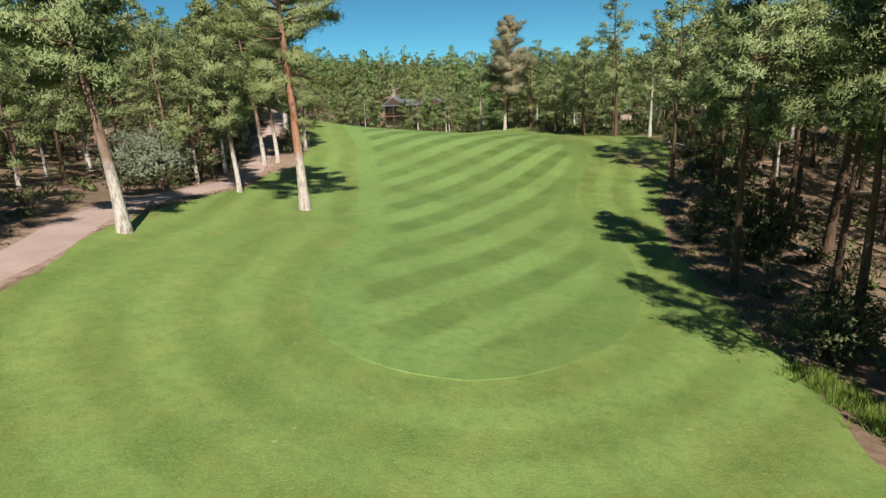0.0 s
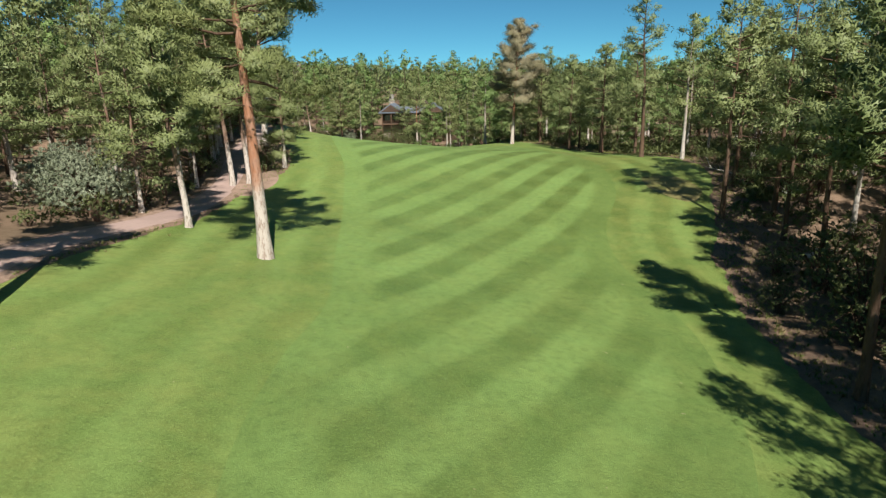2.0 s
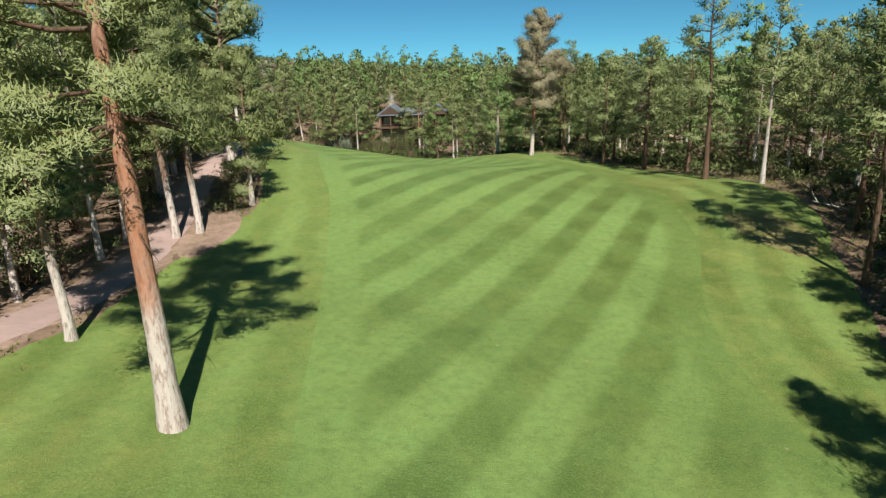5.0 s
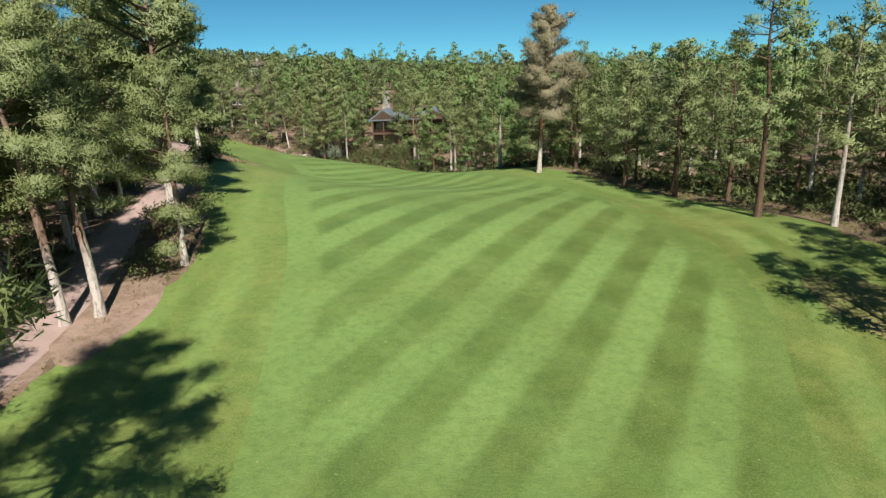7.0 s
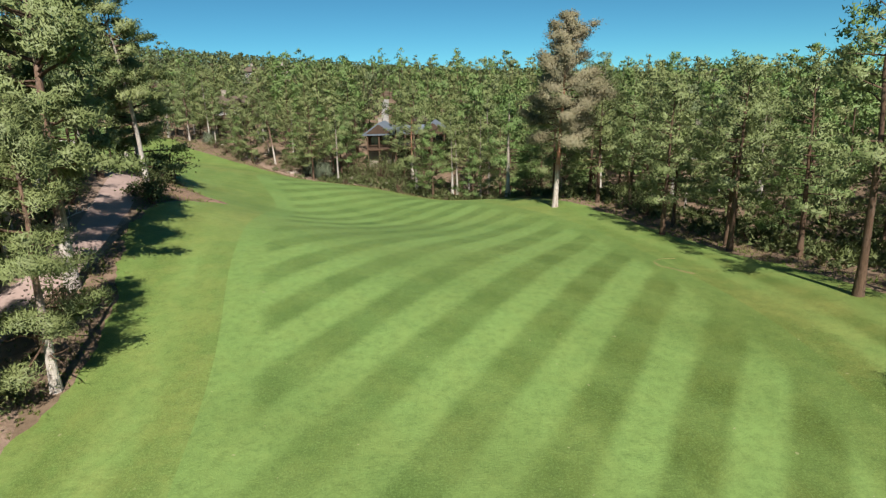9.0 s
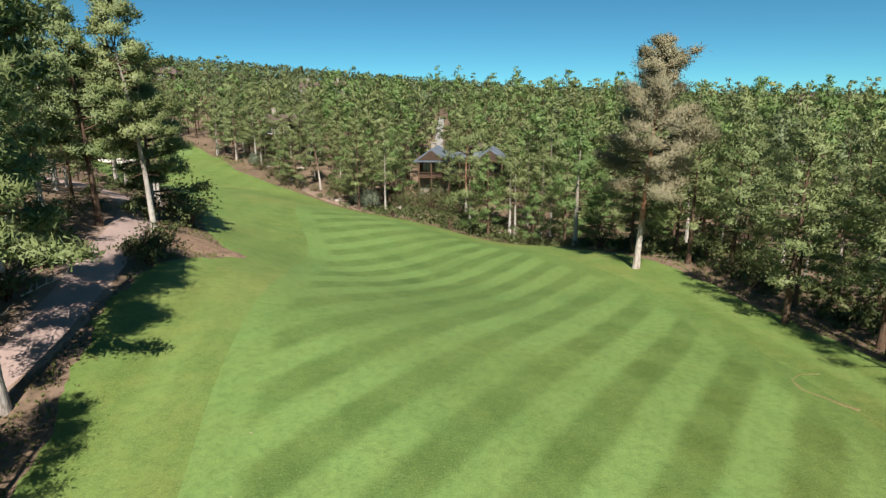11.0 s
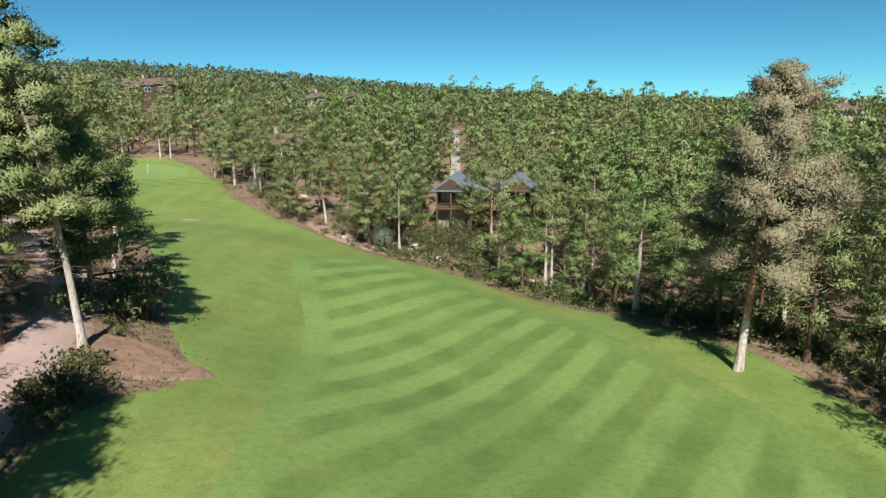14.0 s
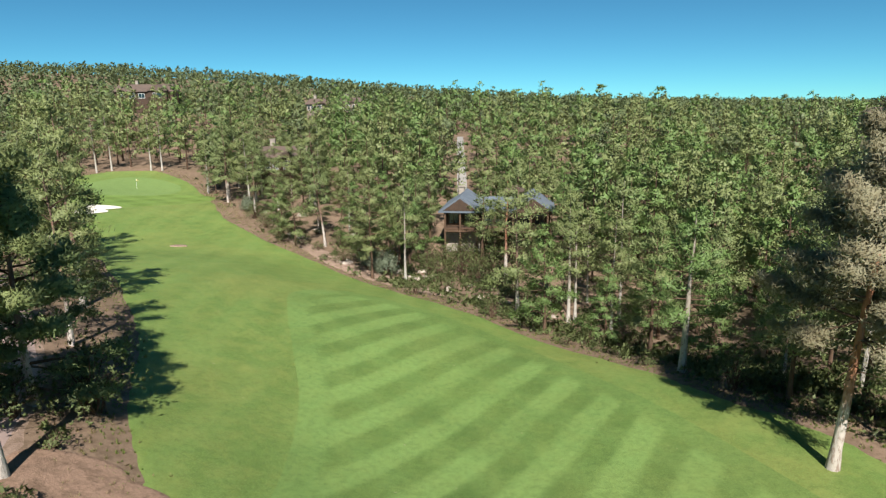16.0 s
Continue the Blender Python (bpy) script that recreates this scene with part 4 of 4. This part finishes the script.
flag = tagged(new("golf_flag"), "thin white flagstick with a pale flag on the green", "flag")
fz = ground_z(-100.8, 245.5) + 0.15
part("pole", bmesh.ops.create_cone(pole_bm := bmesh.new(), cap_ends=True, segments=8, radius1=0.035, radius2=0.03, depth=2.4, matrix=Matrix.Translation((0, 0, 1.2))) and pole_bm, WHITE, flag)
cloth = bmesh.new()
for i in range(7):
    for z in (1.95, 2.38):
        cloth.verts.new((0.03 + i * 0.09, 0.05 * math.sin(i * 1.2), z - 0.012 * i))
cloth.verts.ensure_lookup_table()
for i in range(6):
    cloth.faces.new([cloth.verts[2 * i], cloth.verts[2 * i + 2], cloth.verts[2 * i + 3], cloth.verts[2 * i + 1]])
bmesh.ops.solidify(cloth, geom=cloth.faces[:], thickness=0.01)
part("cloth", cloth, FLAG_CLOTH, flag)
flag.matrix_basis = pose(-100.8, 245.5, fz, 0, 0, 20)


# ---- boulders ----
def boulder(seed, size, label):
    rng = np.random.default_rng(seed)
    bm = bmesh.new()
    bmesh.ops.create_icosphere(bm, subdivisions=3, radius=size)
    off = Vector(rng.uniform(-9, 9, 3))
    for v in bm.verts:
        k = 1 + 0.42 * noise.noise(v.co / size * 0.9 + off) + 0.16 * noise.noise(v.co / size * 2.6 + off)
        v.co = Vector((v.co.x * 1.25, v.co.y, v.co.z * 0.72)) * k
    me = bpy.data.meshes.new("boulder")
    bm.to_mesh(me)
    bm.free()
    me.materials.append(ROCK)
    return tagged(new("boulder", me), label, "boulder", "boulders on the banks")


STONES = [Stock(boulder(k, 0.75, "weathered pinkish granite boulder on bare earth")) for k in range(4)]
for k in range(46):
    if k < 34:
        t = rng.uniform(0, 1)
        x, y = -62 + 62 * t + rng.normal(0, 1.2), 220 - 44 * t + rng.normal(0, 2.0) + 4
    else:
        x, y = rng.uniform(22, 30), rng.uniform(30, 130)
    if inside(np.array([(x, y)]), RING)[0] or nearest(np.array([(x, y)]), RING)[0] < 0.8:
        continue
    STONES[k % 4].put(x, y, rng.uniform(0, 360), rng.uniform(0.35, 1.25), 0.15)
for x, y, s in ((-34, 198.5, 1.3), (-36, 199.5, 1.0), (-19, 196, 1.7), (-45, 207, 1.2), (-47, 208, 1.5), (-27.6, 124.5, 0.35), (-48, 211, 1.0)):
    STONES[int(x) % 4].put(x, y, x * 40, s, 0.2)

# ---- dead wood and wear ----
def dead_branch(seed, length, label):
    """A bleached branch with forks."""
    rng = np.random.default_rng(seed)
    t = np.linspace(0, 1, 7)
    main = np.column_stack([t * length, np.cumsum(rng.normal(0, 0.05, 7)) * length, 0.1 + 0.3 * length * t * rng.uniform(0.3, 1.0)])
    pieces = [tube(main, 0.07 * (1 - 0.8 * t), 6)]
    for k in range(5):
        a = main[1 + k]
        d = np.array([rng.uniform(0.2, 0.7), rng.choice((-1, 1)) * rng.uniform(0.4, 0.9), rng.uniform(0.2, 0.9)]) * length * rng.uniform(0.2, 0.45)
        u = np.linspace(0, 1, 4)[:, None]
        pieces.append(tube(a + d * u + rng.normal(0, 0.03 * length, (4, 3)) * u, 0.035 * (1 - 0.8 * u[:, 0]), 5))
    ob = new("dead_branch", mesh_of("dead_branch", *joined(pieces), BLEACHED, True))
    return tagged(ob, label, "branch", "dead branches in the wood")


BLEACHED = plain_material("bleached_wood", (0.58, 0.54, 0.49), (0.46, 0.42, 0.37), 2.5, 0.85)
LOGS = [Stock(dead_branch(k, 3.0, "bleached bare dead branch among the scrub")) for k in range(3)]
for k, (x, y, s) in enumerate(((-29.6, 104.6, 1.0), (-30.4, 106.2, 1.1), (-31.6, 107.6, 0.9), (-28.9, 102.6, 0.8), (0.5, 187.0, 1.0), (-1.6, 189.0, 0.8), (33.5, 80.0, 1.2), (35.0, 73.0, 1.0), (30.0, 60.0, 1.1), (27.5, 47.5, 1.0), (24.2, 132.0, 0.9))):
    LOGS[k % 3].put(x, y, 60 + k * 77, s, 0.0)
ARC = np.array([(19.8, 108.1), (18.4, 107.7), (17.5, 106.4), (17.6, 105.2), (18.4, 104.1), (19.4, 103.0)])
sheet("worn_arc", ARC + (-0.16, -0.10), ARC + (0.22, 0.14), 0.092, WORN_GRASS, "thin curved scar of worn brown turf", "ground", n=50, m=4, ragged=0.12, edge=0.03, seed=4)

# ---- street and houses ----
sheet("street", np.array(STREET) + (-1.6, 0), np.array(STREET) + (1.6, 0), 0.12, STREET_GREY, "pale concrete street climbing between the pines", "road", n=90, m=6, edge=0.2)


def roof_mesh(x0, x1, y0, y1, z, rise, over, hip=0.0, along="x", thick=0.22):
    """A pitched roof with eaves; hip draws the ridge's ends in."""
    bm = bmesh.new()
    x0, x1, y0, y1 = x0 - over, x1 + over, y0 - over, y1 + over
    zl = z - rise * over / max(0.5, ((y1 - y0) if along == "x" else (x1 - x0)) / 2)
    c = [bm.verts.new(q) for q in ((x0, y0, zl), (x1, y0, zl), (x1, y1, zl), (x0, y1, zl))]
    if along == "x":
        r = [bm.verts.new(q) for q in ((x0 + hip, (y0 + y1) / 2, z + rise), (x1 - hip, (y0 + y1) / 2, z + rise))]
        for q in ((c[0], c[1], r[1], r[0]), (c[2], c[3], r[0], r[1]), (c[1], c[2], r[1]), (c[3], c[0], r[0])):
            bm.faces.new(q)
    else:
        r = [bm.verts.new(q) for q in (((x0 + x1) / 2, y0 + hip, z + rise), ((x0 + x1) / 2, y1 - hip, z + rise))]
        for q in ((c[1], c[2], r[1], r[0]), (c[3], c[0], r[0], r[1]), (c[0], c[1], r[0]), (c[2], c[3], r[1])):
            bm.faces.new(q)
    low = [bm.verts.new(v.co - Vector((0, 0, thick))) for v in c]
    for i in range(4):
        j = (i + 1) % 4
        bm.faces.new((c[j], c[i], low[i], low[j]))
    bm.faces.new(low[::-1])
    bmesh.ops.recalc_face_normals(bm, faces=bm.faces[:])
    return bm


def window(house, x, z, y, w, h, frame_mat=TIMBER):
    """A framed window on the front, the pane set back in its frame."""
    b = bmesh.new()
    for q in ((x - w / 2 - 0.1, x - w / 2, z, z + h), (x + w / 2, x + w / 2 + 0.1, z, z + h), (x - w / 2 - 0.1, x + w / 2 + 0.1, z - 0.12, z), (x - w / 2 - 0.1, x + w / 2 + 0.1, z + h, z + h + 0.12), (x - 0.03, x + 0.03, z, z + h)):
        box(b, q[0], q[1], y - 0.12, y + 0.02, q[2], q[3])
    f = part("window", b, frame_mat, house)
    part("pane", boxed(x - w / 2, x + w / 2, y - 0.04, y - 0.01, z, z + h), GLASS, f)


def lodge():
    """The main house: two blocks with slate-blue roofs, a covered deck on posts between them."""
    h = tagged(new("house"), "brown timber house with slate-blue roofs and a covered deck", "house")
    part("wall", boxed(0, 6.5, 0, 9, -4.5, 4.0), SIDING, h)
    part("wall", boxed(6.5, 13.0, 2.2, 9, -4.5, 3.6), SIDING, h)
    part("wall", boxed(13.0, 19.5, 0.4, 9, -4.5, 4.0), SIDING, h)
    part("stone_base", boxed(-0.12, 6.62, -0.12, 1.5, -4.5, -0.6, 0.05), STONE, h)
    part("roof", roof_mesh(0, 6.5, -2.0, 9, 4.0, 2.3, 0.8, 0.0, "y"), ROOF, h, "slate-blue shingle roof")
    part("roof", roof_mesh(6.0, 13.5, 1.0, 9, 3.6, 1.7, 0.5), ROOF, h, "slate-blue shingle roof")
    part("roof", roof_mesh(13.0, 19.5, -1.2, 9, 4.0, 2.3, 0.9, 0.0, "y"), ROOF, h, "slate-blue shingle roof")
    for x0, x1, y in ((0.0, 6.5, -2.86), (13.0, 19.5, -2.16)):
        tri = bmesh.new()
        f = [[tri.verts.new(q) for q in ((x0 + 0.1, yy, 3.75), (x1 - 0.1, yy, 3.75), ((x0 + x1) / 2, yy, 5.95))] for yy in (y, y + 0.1)]
        for q in (f[0], f[1][::-1], (f[0][0], f[1][0], f[1][1], f[0][1]), (f[0][1], f[1][1], f[1][2], f[0][2]), (f[0][2], f[1][2], f[1][0], f[0][0])):
            tri.faces.new(q)
        bmesh.ops.recalc_face_normals(tri, faces=tri.faces[:])
        part("gable", tri, SIDING, h)
    part("gable", boxed(11.2, 14.0, 6.0, 8.0, 4.4, 6.6), SIDING, h)
    part("roof", roof_mesh(11.0, 14.2, 5.6, 8.4, 6.5, 1.0, 0.4, 0.0, "y"), ROOF_BROWN, h, "small brown gabled roof")
    part("deck", boxed(0.2, 19.2, -2.6, 2.2, -0.25, 0.0, 0.02), TIMBER, h)
    for x in (0.4, 3.2, 6.3, 9.6, 12.8, 16.0, 19.0):
        part("post", boxed(x - 0.16, x + 0.16, -2.5, -2.2, -5.0, 3.4, 0.02), TIMBER, h)
    part("rail", boxed(0.3, 19.1, -2.55, -2.45, 0.95, 1.05), TIMBER, h)
    for k in range(48):
        part("baluster", boxed(0.5 + k * 0.39, 0.54 + k * 0.39, -2.52, -2.48, 0.0, 0.95), TIMBER, h)
    part("beam", boxed(-0.2, 6.9, -2.55, -2.2, 3.4, 3.75), TIMBER, h)
    part("beam", boxed(12.8, 19.7, -2.55, -2.2, 3.4, 3.75), TIMBER, h)
    for x in (1.7, 4.6, 14.8, 17.6):
        window(h, x, 0.9, 0.0 if x < 10 else 0.4, 1.7, 1.9)
    for x in (8.0, 10.0, 12.0):
        window(h, x, 0.2, 2.2, 1.5, 2.2)
    for x in (8.5, 11.5, 15.5, 18.0):
        window(h, x, -3.2, 2.2 if x < 13 else 0.4, 1.4, 1.5)
    chim = part("chimney", boxed(1.9, 3.0, 6.2, 7.2, 4.0, 6.9, 0.04), STONE, h, "tall stone chimney")
    part("chimney_cap", boxed(1.75, 3.15, 6.05, 7.35, 6.9, 7.1, 0.03), STONE, chim)
    return h


lodge().matrix_basis = pose(-17.6, 209.5, 2.3, 0, 0, -3)


def villa(x, y, z, turn, w, d, tall, wall_mat, roof_mat, label, wing=True):
    h = tagged(new("house"), label, "house", "houses in the woods")
    part("wall", boxed(-w / 2, w / 2, 0, d, -6, tall), wall_mat, h)
    part("roof", roof_mesh(-w / 2, w / 2, 0, d, tall, 0.26 * d, 0.8, 1.5), roof_mat, h)
    if wing:
        part("wall", boxed(w * 0.1, w * 0.42, -3.0, 0.5, -6, tall * 1.05), wall_mat, h)
        part("roof", roof_mesh(w * 0.1, w * 0.42, -3.2, d * 0.5, tall * 1.05, w * 0.10, 0.5, 0.0, "y"), roof_mat, h)
        window(h, w * 0.26, tall * 0.35, -3.0, w * 0.14, tall * 0.4, WHITE)
    for k in range(3):
        window(h, -w * 0.38 + k * w * 0.17, tall * 0.3, 0.0, w * 0.10, tall * 0.42, WHITE)
    chim = part("chimney", boxed(-w * 0.2, -w * 0.2 + 1.2, d * 0.55, d * 0.55 + 1.2, tall, tall + 0.26 * d + 1.6), STONE, h)
    part("chimney_cap", boxed(-w * 0.2 - 0.15, -w * 0.2 + 1.35, d * 0.55 - 0.15, d * 0.55 + 1.35, tall + 0.26 * d + 1.6, tall + 0.26 * d + 1.8), STONE, chim)
    h.matrix_basis = pose(x, y, z, 0, 0, turn)
    return h


villa(-62, 243, 9.0, 10, 11, 8, 4.6, SIDING, ROOF_BROWN, "dark brown timber house with a brown roof")
villa(48, 166, 2.0, -20, 13, 9, 3.4, STUCCO, ROOF_BROWN, "tan stucco house half hidden by pines")
villa(-177, 380, 29.8, 15, 26, 12, 5.0, SIDING, ROOF_BROWN, "large brown house on a hill above the trees")
villa(-95, 385, 23.2, 5, 9, 8, 4.5, GREY_SIDING, ROOF_BROWN, "grey-brown gabled house among distant pines")
villa(-80, 389, 22.4, 5, 11, 8, 5.6, GREY_SIDING, ROOF_BROWN, "grey-brown gabled house among distant pines")
villa(136, 352, 15.5, -15, 16, 10, 4.0, STUCCO, ROOF_BROWN, "tan house on a distant wooded rise")
